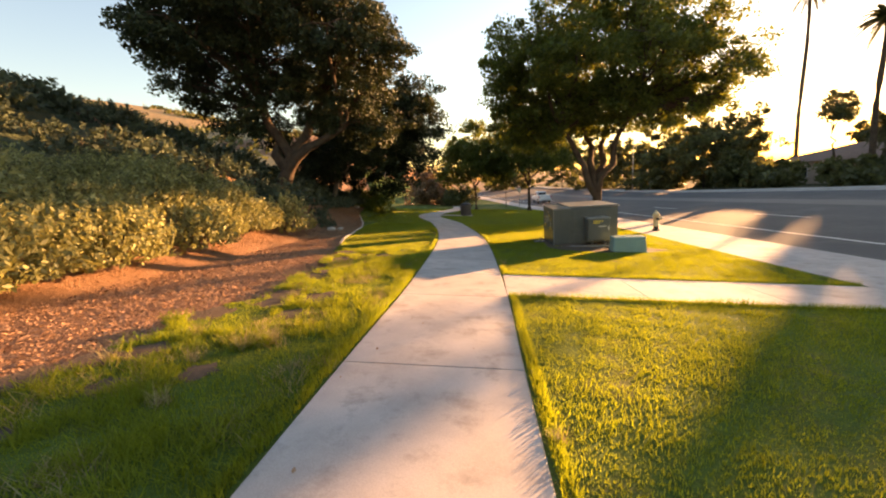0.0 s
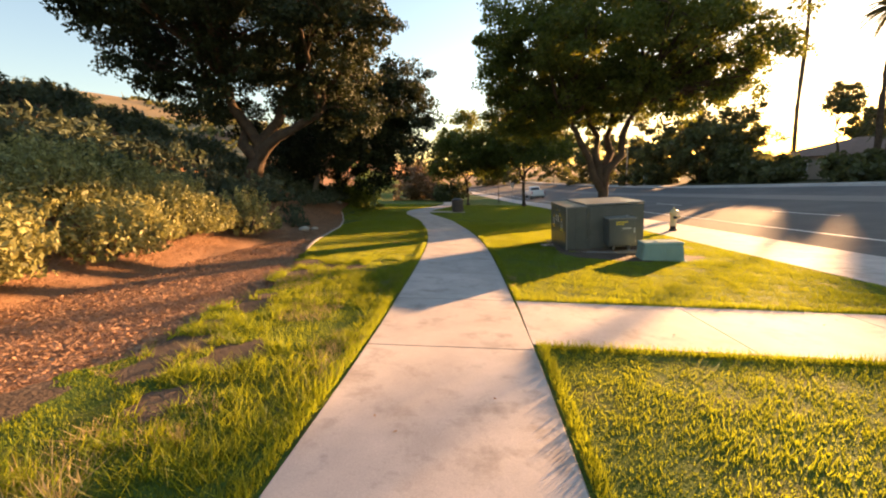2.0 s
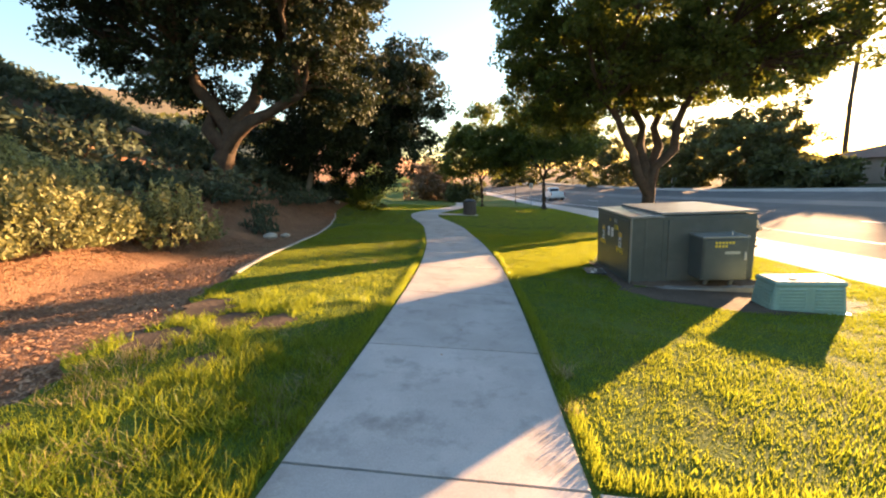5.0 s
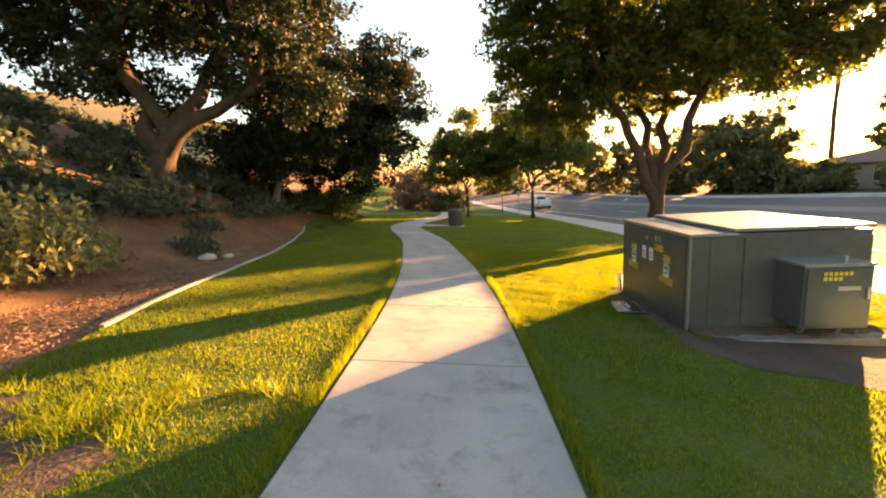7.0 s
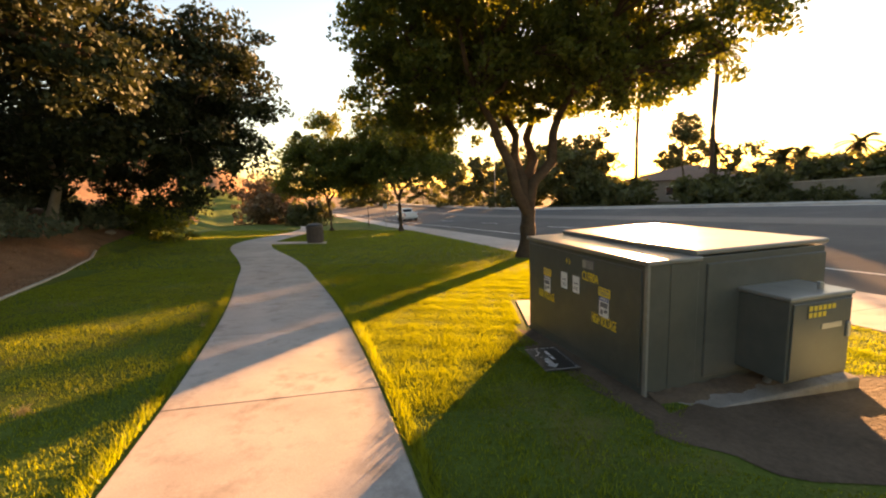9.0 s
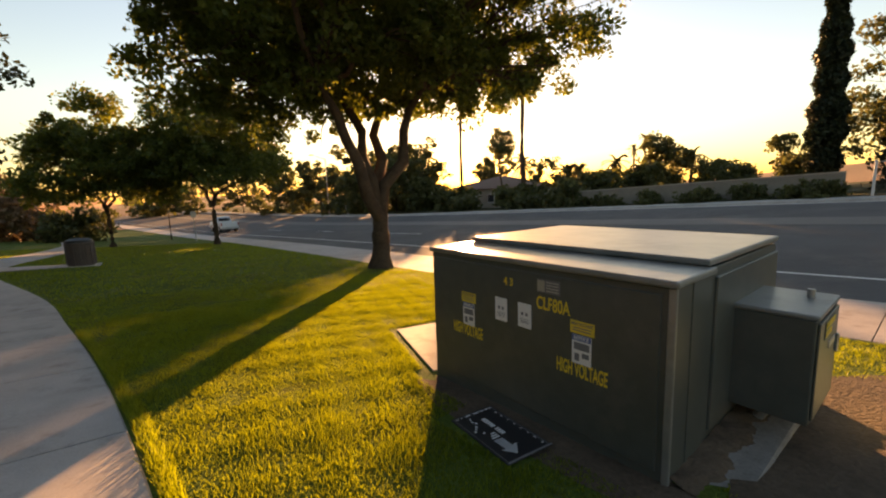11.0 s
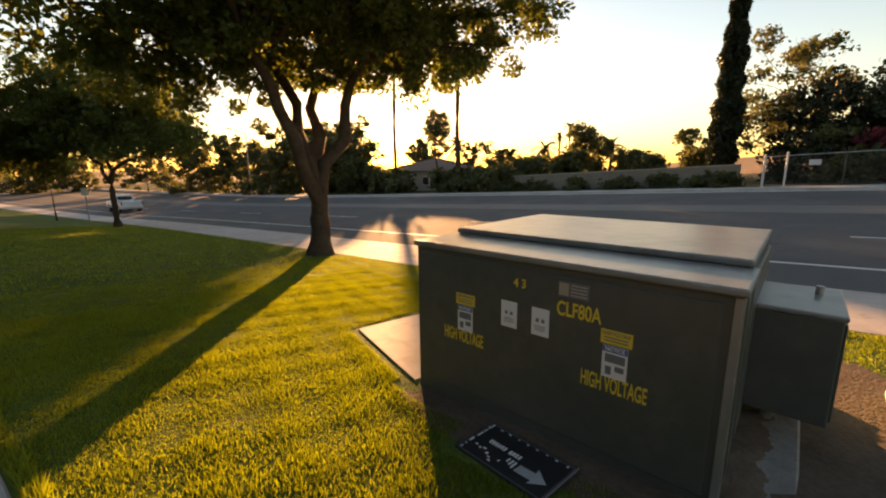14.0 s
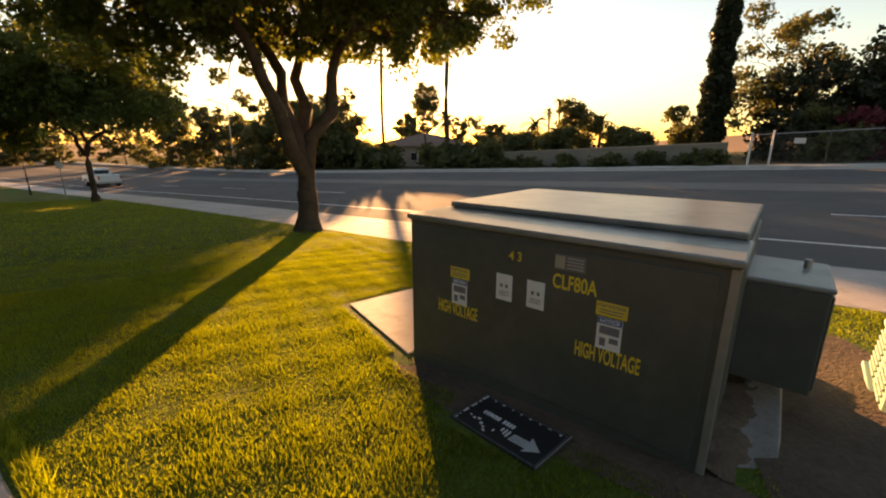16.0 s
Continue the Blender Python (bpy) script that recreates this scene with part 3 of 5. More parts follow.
def crown_points(lobes, count, clump=0.3, per=120, hollow=0.45):
    """Leaf centres: close tufts at the ends of the twigs, most of them in the outer part of each lobe."""
    vol = np.array([l[3] ** 2.3 for l in lobes])
    out = []
    for l, share in zip(lobes, vol / vol.sum()):
        k = max(4, int(count * share / per))
        d = rng.normal(size=(k, 3))
        d /= np.linalg.norm(d, axis=1)[:, None]
        rad = l[3] * (hollow + (1.06 - hollow) * rng.uniform(0, 1, k) ** 0.6)[:, None]
        flat = np.array([1, 1, l[4] if len(l) > 4 else 0.8])
        c = np.array(l[:3]) + d * rad * flat
        size = clump * rng.uniform(0.7, 1.75, k)
        p = rng.normal(size=(k, per, 3))
        p /= np.linalg.norm(p, axis=2)[:, :, None]
        p *= rng.uniform(0.05, 1, (k, per, 1)) ** 0.45
        # tufts stretch outwards and hang a little
        p = p * size[:, None, None] * np.array([1, 1, 0.72])
        p += d[:, None, :] * (p * d[:, None, :]).sum(2)[:, :, None] * 0.35
        p[:, :, 2] -= 0.25 * (p[:, :, 0] ** 2 + p[:, :, 1] ** 2)
        out.append((c[:, None, :] + p).reshape(-1, 3))
    return np.concatenate(out)


def tree(name, label, foot_xy, fork, r_trunk, stems, lobes, count, leaf, bark, leaf_mat, seed=1, clump=0.3, category="tree", group="", twigs=2, hollow=0.45, per=120):
    """Trunk to a fork, stems that part into limbs reaching every lobe of the crown."""
    r = random.Random(seed)
    fx, fy = foot_xy
    z0 = h(fx, fy)
    ob = thing(name, label, category, (fx, fy, z0), group)
    o = Vector((fx, fy, z0))
    f = Vector(fork) - o
    pts = limb_path((0, 0, -0.25), f, 6, r_trunk * 0.02, r)
    rad = [r_trunk * (1.45 - 0.55 * min(1, i / 2.0)) * (1 - 0.05 * i) for i in range(7)]
    v, fc = tube(pts, rad, 12, seed)
    child(new("trunk", mesh_of("trunk", v, fc, bark, True)), ob)
    ends = []
    for i, st in enumerate(stems):
        s = Vector(st) - o
        p = limb_path(f - (f.normalized() * 0.15), s, 5, 0.22, r)
        v, fc = tube(p, [r_trunk * (0.62 - 0.07 * k) for k in range(6)], 9, seed + i)
        child(new("limb", mesh_of("limb", v, fc, bark, True)), ob)
        ends.append((s, p[3]))
    for i, l in enumerate(lobes):
        c = Vector(l[:3]) - o
        s = min(ends, key=lambda e: (e[0] - c).length)
        allv, allf = [], []
        p = limb_path(s[0] if (s[0] - c).length > 0.5 else s[1], c, 4, 0.25, r)
        v, fc = tube(p, [r_trunk * 0.26 * (1 - 0.18 * k) for k in range(5)], 6, seed + i)
        allv, allf = list(v), list(fc)
        for k in range(twigs * 3):
            d = Vector((r.gauss(0, 1), r.gauss(0, 1), r.gauss(0.2, 0.7))).normalized() * l[3] * r.uniform(0.7, 1.0)
            st = p[r.choice((2, 3, 4))]
            v, fc = tube(limb_path(st, c + d, 3, 0.12, r), [r_trunk * 0.1, r_trunk * 0.075, r_trunk * 0.05, 0.006], 4, seed + k)
            nb = len(allv)
            allv += v
            allf += [tuple(q + nb for q in g) for g in fc]
        child(new("branch", mesh_of("branch", allv, allf, bark, True)), ob)
    pts = crown_points(lobes, count, clump, per, hollow) - np.array(o)
    child(new("crown", soup("crown", leaves_at(pts, leaf), 4, leaf_mat)), ob)
    return ob


def around(cx, cy, z, rad, n, lobe, start=0.0, flat=0.8, jit=0.35, seed=0):
    r = random.Random(seed)
    return [(cx + rad * math.cos(start + 2 * math.pi * i / n) + r.uniform(-jit, jit), cy + rad * math.sin(start + 2 * math.pi * i / n) + r.uniform(-jit, jit), z + r.uniform(-jit, jit), lobe * r.uniform(0.85, 1.15), flat) for i in range(n)]


tree("street_tree", "large multi-stemmed street tree with dense green crown", (6.8, 22.9), (6.8, 22.8, 1.0), 0.34,
     [(5.0, 22.2, 4.2), (6.3, 23.6, 5.0), (8.2, 22.4, 4.6), (7.6, 24.2, 4.6)],
     around(6.9, 22.8, 6.3, 4.2, 8, 1.55, 0.2, seed=3, jit=0.75) + around(7.0, 22.8, 7.9, 3.6, 6, 1.85, 0.5, seed=4, jit=0.75) + around(7.0, 22.8, 9.6, 2.0, 4, 1.9, 0.1, seed=5, jit=0.75) + [(7, 22.8, 7.0, 2.4), (5.6, 21.4, 4.8, 0.8), (9.0, 20.6, 4.7, 1.0), (6.2, 24.2, 4.8, 0.9), (11.4, 21.8, 6.0, 1.3), (11.2, 20.8, 4.9, 0.8), (2.6, 23.4, 5.0, 1.1), (3.8, 24.6, 4.4, 0.9), (4.6, 22.0, 4.6, 0.65), (5.4, 24.4, 4.4, 0.7), (8.2, 23.8, 4.4, 0.7), (3.4, 22.2, 4.9, 0.8), (10.4, 22.8, 4.4, 0.9), (2.6, 22.4, 6.4, 1.2), (2.4, 23.6, 7.4, 1.3), (3.4, 21.6, 7.6, 1.4), (6.9, 22.8, 5.4, 1.8), (5.2, 22.6, 5.3, 1.4), (8.6, 22.8, 5.3, 1.4), (6.8, 20.6, 5.2, 1.3), (6.4, 25.0, 5.2, 1.3)] + around(6.9, 22.8, 5.0, 2.1, 6, 0.85, 0.4, seed=18, jit=0.4) + around(6.6, 23.2, 5.2, 3.4, 8, 0.85, 0.25, seed=19, jit=0.4) + [(4.3, 22.4, 4.2, 0.55), (11.0, 19.7, 5.0, 0.75), (11.4, 19.1, 6.0, 0.95), (10.3, 19.9, 6.8, 1.2), (10.6, 20.3, 4.6, 0.5), (3.6, 25.6, 4.1, 0.9), (5.2, 26.2, 4.0, 0.9), (2.6, 24.8, 4.5, 0.9), (6.6, 26.4, 4.3, 1.0), (4.4, 25.0, 4.7, 1.0), (2.4, 23.6, 4.7, 1.0), (11.2, 22.8, 5.0, 1.0), (10.6, 21.6, 4.7, 0.8), (10.8, 24.2, 5.4, 1.2), (2.2, 22.8, 5.7, 1.0)],
     140000, 0.096, M_BARK, F_STREET, 11, clump=0.36)
tree("oak_tree", "old leaning oak with broad dark crown on the hillside", (-8.95, 20.3), (-8.4, 20.45, 3.2), 0.46,
     [(-5.7, 20.9, 4.9), (-9.2, 20.0, 6.4), (-9.9, 21.0, 6.2), (-6.8, 22.0, 7.0)],
     [(-13.7, 20.8, 7.9, 1.3), (-12.2, 20.2, 7.0, 1.3), (-11.0, 21.0, 6.1, 1.3), (-9.8, 20.2, 5.7, 1.1), (-9.6, 21.9, 5.1, 1.2), (-6.0, 21.8, 5.7, 1.6), (-4.6, 20.8, 6.5, 1.4), (-4.6, 22.6, 5.2, 1.4), (-7.6, 19.8, 6.6, 1.3), (-8.4, 20.5, 8.2, 2.4), (-3.6, 20.8, 8.4, 1.5), (-13.2, 20.8, 9.2, 1.5)]
     + around(-8.3, 20.7, 9.0, 4.1, 9, 1.9, 0.1, seed=7, jit=0.6) + around(-8.0, 20.7, 11.2, 2.6, 6, 2.0, 0.4, seed=8, jit=0.6),
     140000, 0.098, M_BARK, F_OAK, 21, clump=0.38)
tree("oak_tree", "dark spreading oak with foliage down to the slope", (-9.6, 28.8), (-9.2, 29.0, 2.6), 0.2,
     [(-7.4, 29.6, 4.4), (-9.6, 29.6, 5.0), (-5.4, 30.2, 4.8)],
     around(-7.4, 30, 4.0, 3.4, 8, 1.8, 0.2, seed=9) + around(-6.8, 30, 6.6, 3.2, 7, 1.9, 0.6, seed=10) + around(-6.2, 30, 8.2, 1.6, 3, 1.4, 0.6, seed=12) + [(-7, 30, 5.4, 2.6), (-2.5, 30.2, 6.1, 1.5), (-3.8, 30.0, 4.8, 1.5), (-2.7, 30.2, 8.2, 1.2), (-4.6, 30.0, 8.1, 1.6), (-11.0, 29.6, 4.2, 1.4), (-9.6, 30.8, 2.4, 1.6), (-6.2, 31.2, 2.6, 1.5)],
     86000, 0.122, M_PALEBARK, F_OAK, 31, clump=0.42)
tree("street_tree", "round-crowned street tree on the lawn", (0.1, 44.2), (0.1, 44.2, 1.0), 0.17,
     [(-0.8, 44, 2.8), (1.0, 44.4, 3.0), (0.2, 45, 3.2)],
     around(0.1, 44.2, 2.8, 2.5, 7, 1.3, 0.2, seed=13) + around(0.1, 44.2, 5.0, 2.2, 6, 1.5, 0.4, seed=14) + [(0.1, 44.2, 6.8, 1.5), (0.1, 44.2, 4.4, 1.8)],
     32000, 0.14, M_BARK, F_STREET, 41, clump=0.42, per=80, group="street trees")
tree("street_tree", "street tree with forking limbs on the lawn", (5.5, 42.6), (5.5, 42.6, 1.3), 0.19,
     [(4.4, 42.4, 3.2), (6.8, 42.6, 3.2), (5.6, 43.4, 3.6)],
     around(6.2, 42.6, 3.8, 3.1, 8, 1.4, 0.5, seed=15) + around(6.2, 42.6, 5.8, 2.5, 6, 1.6, 0.1, seed=16) + [(6.1, 42.6, 7.4, 1.6), (6.0, 42.6, 5.0, 1.9)],
     40000, 0.14, M_BARK, F_STREET, 51, clump=0.42, per=80, group="street trees")
tree("young_tree", "slender young street tree lit from behind", (3.9, 56), (3.9, 56, 0.6), 0.06,
     [(3.5, 56, 1.6), (4.3, 56, 1.8)], around(3.9, 56, 2.6, 0.9, 4, 0.8, seed=17) + [(3.9, 56, 3.8, 0.8)], 4500, 0.15, M_BARK, F_YOUNG, 61, per=40)


def shrub_mesh(name, r, tall, count, leaf, material, seed):
    """Leaf cloud of a mounded shrub, with its sprigs pointing up and out."""
    k = count // 8
    d = rng.normal(size=(k, 3))
    d[:, 2] = np.abs(d[:, 2])
    d /= np.linalg.norm(d, axis=1)[:, None]
    c = d * np.array([r, r, tall]) * rng.uniform(0.62, 1.08, k)[:, None]
    up = d * 0.7 + np.array([0, 0, 0.6]) + rng.normal(size=(k, 3)) * 0.25
    up /= np.linalg.norm(up, axis=1)[:, None]
    t = np.linspace(-0.16, 0.11, 8)
    pts = (c[:, None, :] + up[:, None, :] * t[None, :, None] + rng.normal(size=(k, 8, 3)) * 0.02).reshape(-1, 3)
    pts[:, 2] = np.maximum(pts[:, 2], 0.02)
    return soup(name, leaves_at(pts, leaf, 2.6), 4, material)


def stems_mesh(r, tall, material, seed):
    q = random.Random(seed)
    allv, allf = [], []
    for k in range(12):
        a = q.uniform(0, 6.28)
        e = Vector((math.cos(a) * r * q.uniform(0.3, 0.8), math.sin(a) * r * q.uniform(0.3, 0.8), tall * q.uniform(0.6, 0.95)))
        v, f = tube(limb_path((math.cos(a) * 0.06, math.sin(a) * 0.06, -0.08), e, 3, 0.05, q), [0.014, 0.011, 0.008, 0.003], 4, k)
        nb = len(allv)
        allv += v
        allf += [tuple(i + nb for i in g) for g in f]
    return mesh_of("woody_stem", allv, allf, material, True)


def shrub(name, label, at, leaf_me, stem_me, scale, turn, group):
    ob = thing(name, label, "shrub", at, group, turn=turn)
    ob.scale = scale
    child(new("foliage", leaf_me), ob)
    child(new("woody_stem", stem_me), ob)
    return ob


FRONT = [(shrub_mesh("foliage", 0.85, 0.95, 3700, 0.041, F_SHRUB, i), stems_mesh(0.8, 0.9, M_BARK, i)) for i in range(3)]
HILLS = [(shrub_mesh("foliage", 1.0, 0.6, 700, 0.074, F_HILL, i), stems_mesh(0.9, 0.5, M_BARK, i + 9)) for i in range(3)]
pr = random.Random(5)
y = -4.0
while y < 16.5:
    for row in range(3):
        x = float(foot(y)) - 0.75 - 1.05 * row + pr.uniform(-0.25, 0.25)
        yy = y + 0.5 * row + pr.uniform(-0.3, 0.3)
        if yy > 14.5 - row and yy > 12.5 + 2 * pr.random():
            continue
        s = pr.uniform(0.8, 1.12)
        lm, sm = pr.choice(FRONT)
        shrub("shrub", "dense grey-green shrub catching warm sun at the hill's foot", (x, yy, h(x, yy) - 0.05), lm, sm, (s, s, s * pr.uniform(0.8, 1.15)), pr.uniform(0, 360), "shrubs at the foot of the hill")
    y += 1.05
for i in range(230):
    yy = pr.uniform(-6, 40)
    x = float(foot(yy)) - (3.4 + 12 * pr.random() ** 0.9 if yy < 14 else 1.2 + 14 * pr.random())
    if (x + 8.95) ** 2 + (yy - 20.3) ** 2 < 1.0:
        continue
    s = pr.uniform(0.8, 1.5)
    lm, sm = pr.choice(HILLS)
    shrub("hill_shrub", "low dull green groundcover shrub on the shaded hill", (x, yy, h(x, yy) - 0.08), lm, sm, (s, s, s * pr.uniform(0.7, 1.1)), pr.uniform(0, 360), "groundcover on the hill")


# ---- electrical cabinet ----
def switchgear():
    ob = thing("electrical_cabinet", "dark green padmounted steel switchgear cabinet with yellow warnings", "electrical cabinet", (3.0, 13.28, 0.0))
    W, D = 1.92, 1.80
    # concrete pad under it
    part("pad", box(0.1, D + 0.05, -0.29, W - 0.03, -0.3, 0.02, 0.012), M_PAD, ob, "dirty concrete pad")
    part("front_body", box(0.0, 0.47, 0.0, W, -0.14, 1.06, 0.008, 2), M_STEEL, ob)
    part("rear_body", box(0.472, D, 0.012, W - 0.012, -0.14, 1.085, 0.008, 2), M_STEEL, ob)
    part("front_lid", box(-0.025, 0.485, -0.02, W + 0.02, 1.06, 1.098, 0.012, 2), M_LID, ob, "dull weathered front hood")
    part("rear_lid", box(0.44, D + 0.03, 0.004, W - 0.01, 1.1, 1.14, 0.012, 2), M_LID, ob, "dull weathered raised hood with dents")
    # Pale strip added along the corner: a bright edge highlight put into colour.
    part("corner_highlight", box(-0.008, 0.016, -0.008, 0.03, -0.05, 1.058, 0.004), M_LID, ob, "pale strip painting the bright highlight along the side edge")
    part("door_panel", box(-0.012, 0.004, 0.06, W - 0.05, 0.08, 1.02, 0.004), M_STEEL, ob)
    part("side_panel", box(0.55, 1.8, -0.004, 0.02, 0.1, 1.03, 0.006), M_STEEL, ob)
    part("seam", box(0.2, 0.235, -0.006, 0.012, 0.05, 1.055, 0.003), M_STEEL, ob)

    def decal(name, y, z, w, t, mat, label, proud=0.0):
        return part(name, box(-0.0165 - proud, -0.0125, y - w / 2, y + w / 2, z - t / 2, z + t / 2), mat, ob, label)

    def words(body, size, y, z, mat, wide=1.0, proud=0.0):
        o = child(new("lettering", text_mesh(body, size, mat)), ob, body + " lettering")
        o.matrix_basis = pose(-0.0145 - proud, y, z, 90, 0, -90) @ Matrix.Diagonal((wide, 1, 1, 1))
        return o

    Y = lambda yy: yy - 13.28
    words("HIGH VOLTAGE", 0.122, Y(13.77), 0.478, M_YELLOW, 0.385)
    words("HIGH VOLTAGE", 0.122, Y(14.76), 0.478, M_YELLOW, 0.385)
    words("CLF80A", 0.115, Y(13.97), 0.835, M_YELLOW, 0.64)
    words("4 3", 0.075, Y(14.33), 0.93, M_YELLOW, 0.9)
    for yy in (13.765, 14.74):
        decal("warning_label", Y(yy), 0.745, 0.155, 0.075, M_YELLOW, "yellow warning label")
        words("HIGH VOLTAGE", 0.026, Y(yy), 0.765, M_INK, 0.75, 0.004)
        for k in range(2):
            decal("text_bar", Y(yy), 0.742 - 0.016 * k, 0.12, 0.006, M_INK, "", 0.002)
        decal("notice_label", Y(yy) + 0.002, 0.612, 0.125, 0.175, M_PAPER, "white notice sticker with blue heading")
        decal("notice_heading", Y(yy) + 0.002, 0.682, 0.124, 0.034, M_BLUE, "", 0.001)
        words("NOTICE", 0.028, Y(yy) + 0.002, 0.682, M_PAPER, 0.95, 0.0045)
        for k, (dy, dz, w, t) in enumerate(((0.0, 0.022, 0.1, 0.045), (-0.025, -0.03, 0.045, 0.03), (0.03, -0.045, 0.03, 0.045))):
            decal("picture", Y(yy) + dy, 0.61 + dz, w, t, M_INK, "", 0.0008 + 0.0004 * k)
    for yy in (14.40, 14.19):
        decal("paper_notice", Y(yy), 0.725, 0.11, 0.165, M_PAPER, "small white paper notice")
        for dy in (-0.018, 0.018):
            decal("text_bar", Y(yy) + dy, 0.735, 0.018, 0.022, M_INK, "", 0.001)
        for k in range(3):
            decal("text_bar", Y(yy), 0.70 - 0.012 * k, 0.07, 0.004, M_INK, "", 0.001)
    decal("flag_sticker", Y(14.0), 0.95, 0.17, 0.085, M_INK, "faded grey striped sticker")
    decal("emblem", Y(14.055), 0.95, 0.055, 0.07, M_GALV, "", 0.001)
    for k in range(4):
        decal("stripe", Y(13.97), 0.923 + 0.018 * k, 0.09, 0.008, M_GALV, "", 0.001)
    return ob


switchgear()


def control_box():
    ob = thing("control_box", "dark green control box mounted on the cabinet's side", "electrical cabinet", (3.87, 12.9, 0.165))
    part("body", box(0, 0.62, 0, 0.386, 0.0, 0.62, 0.01, 2), M_STEEL, ob)
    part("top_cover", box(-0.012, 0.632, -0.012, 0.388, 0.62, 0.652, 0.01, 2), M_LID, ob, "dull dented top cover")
    part("vent_pipe", rod((0.44, 0.1, 0.64), (0.44, 0.1, 0.705), 0.02, 0.02, 12), M_GALV, ob, "short bare metal pipe stub")
    part("door", box(0.02, 0.6, -0.014, 0.0, 0.03, 0.6, 0.005), M_STEEL, ob)
    part("latch", box(0.55, 0.585, -0.03, -0.012, 0.3, 0.42, 0.005), M_GALV, ob)
    part("warning_label", box(0.15, 0.42, -0.018, -0.0145, 0.48, 0.58), M_STEEL, ob)
    for k in range(2):
        for j in range(6 - 2 * k):
            part("text_bar", box(0.16 + 0.045 * j, 0.19 + 0.045 * j, -0.021, -0.0182, 0.54 - 0.05 * k, 0.575 - 0.05 * k), M_YELLOW, ob)
    part("label", box(0.3, 0.5, -0.019, -0.0145, 0.39, 0.43), M_GALV, ob)
    part("conduit", rod((0.55, 0.2, 0.0), (0.55, 0.3, -0.2), 0.03, 0.03, 10), M_GALV, ob)
    part("conduit", rod((0.2, 0.2, 0.0), (0.2, 0.3, -0.2), 0.03, 0.03, 10), M_GALV, ob)
    return ob


control_box()


def pedestal():
    """A telecom pedestal: tapered louvred body and a domed cover."""
    ob = thing("utility_pedestal", "pale green plastic utility pedestal with louvred sides", "utility box", (4.74, 12.27, h(4.74, 12.27) - 0.02), turn=-3)
    L, Wd, H = 0.43, 0.24, 0.38
    bm = box(-L, L, -Wd, Wd, 0, H, 0.05, 3)
    for v in bm.verts:
        k = 1.0 - 0.1 * v.co.z / H
        v.co.x, v.co.y = v.co.x * k, v.co.y * k
    part("body", bm, M_PEDG, ob)
    bm = box(-L * 0.93, L * 0.93, -Wd * 0.95, Wd * 0.95, H - 0.03, H + 0.045, 0.035, 3)
    part("cover", bm, M_PEDG, ob, "rounded pale green cover")
    part("base_flange", box(-L - 0.03, L + 0.03, -Wd - 0.03, Wd + 0.03, -0.02, 0.025, 0.012, 2), M_PEDG, ob, "pale chipped base flange")
    for s in (-1, 1):
        for c in (-0.46, 0.46):
            for i in range(7):
                z = 0.06 + 0.042 * i
                k = 1.0 - 0.1 * z / H
                part("louvre", box(c * L - 0.34 * L, c * L + 0.34 * L, s * Wd * k - 0.012, s * Wd * k + 0.012, z, z + 0.02, 0.005), M_PEDG, ob)
        for c in (-0.42, 0.42):
            for i in range(6):
                z = 0.06 + 0.045 * i
                k = 1.0 - 0.1 * z / H
                part("louvre", box(s * L * k - 0.012, s * L * k + 0.012, c * Wd - 0.3 * Wd, c * Wd + 0.3 * Wd, z, z + 0.02, 0.005), M_PEDG, ob)
    part("lock", rod((-0.1, -0.05, H + 0.04), (-0.1, -0.05, H + 0.055), 0.05, 0.045, 16), M_PEDG, ob)
    return ob


pedestal()


def hydrant(x, y):
    z = h(x, y) + 0.01
    ob = thing("fire_hydrant", "pale yellow fire hydrant beside the street pavement", "hydrant", (x, y, z))
    part("foot_flange", lathe([(0.15, 0), (0.15, 0.05), (0.1, 0.06), (0.1, 0.2)], 16), M_DARK, ob, "dark iron foot")
    part("barrel", lathe([(0.12, 0.18), (0.13, 0.2), (0.13, 0.24), (0.105, 0.26), (0.105, 0.6), (0.14, 0.62), (0.14, 0.66), (0.1, 0.68)], 18), M_HYD, ob)
    part("bonnet", lathe([(0.13, 0.66), (0.12, 0.72), (0.08, 0.77), (0.035, 0.79), (0.035, 0.84), (0.02, 0.85)], 18), M_HYD, ob)
    part("outlet_cap", rod((0.08, 0, 0.5), (0.22, 0, 0.5), 0.07, 0.065, 14), M_HYD, ob)
    part("outlet_cap", rod((0, -0.08, 0.5), (0, -0.19, 0.5), 0.06, 0.055, 14), M_DARK, ob, "dark outlet cap")
    return ob


hydrant(8.1, 18.8)


def litter_bin(x, y):
    z = h(x, y) + 0.012
    ob = thing("litter_bin", "round brown litter bin on a concrete pad", "bin", (x, y, z))
    part("body", lathe([(0.33, 0), (0.36, 0.03), (0.38, 0.7), (0.4, 0.72), (0.4, 0.78), (0.36, 0.8)], 24), M_BIN, ob)
    part("lid", lathe([(0.38, 0.78), (0.36, 0.86), (0.2, 0.92), (0.02, 0.93)], 24), M_DARK, ob, "dark domed lid")
    for i in range(14):
        a = 2 * math.pi * i / 14
        part("slat", box(-0.03, 0.03, 0.365, 0.392, 0.05, 0.7, 0.006), M_BIN, ob).matrix_basis = pose(0, 0, 0, 0, 0, math.degrees(a))
    return ob


litter_bin(-0.38, 30.6)


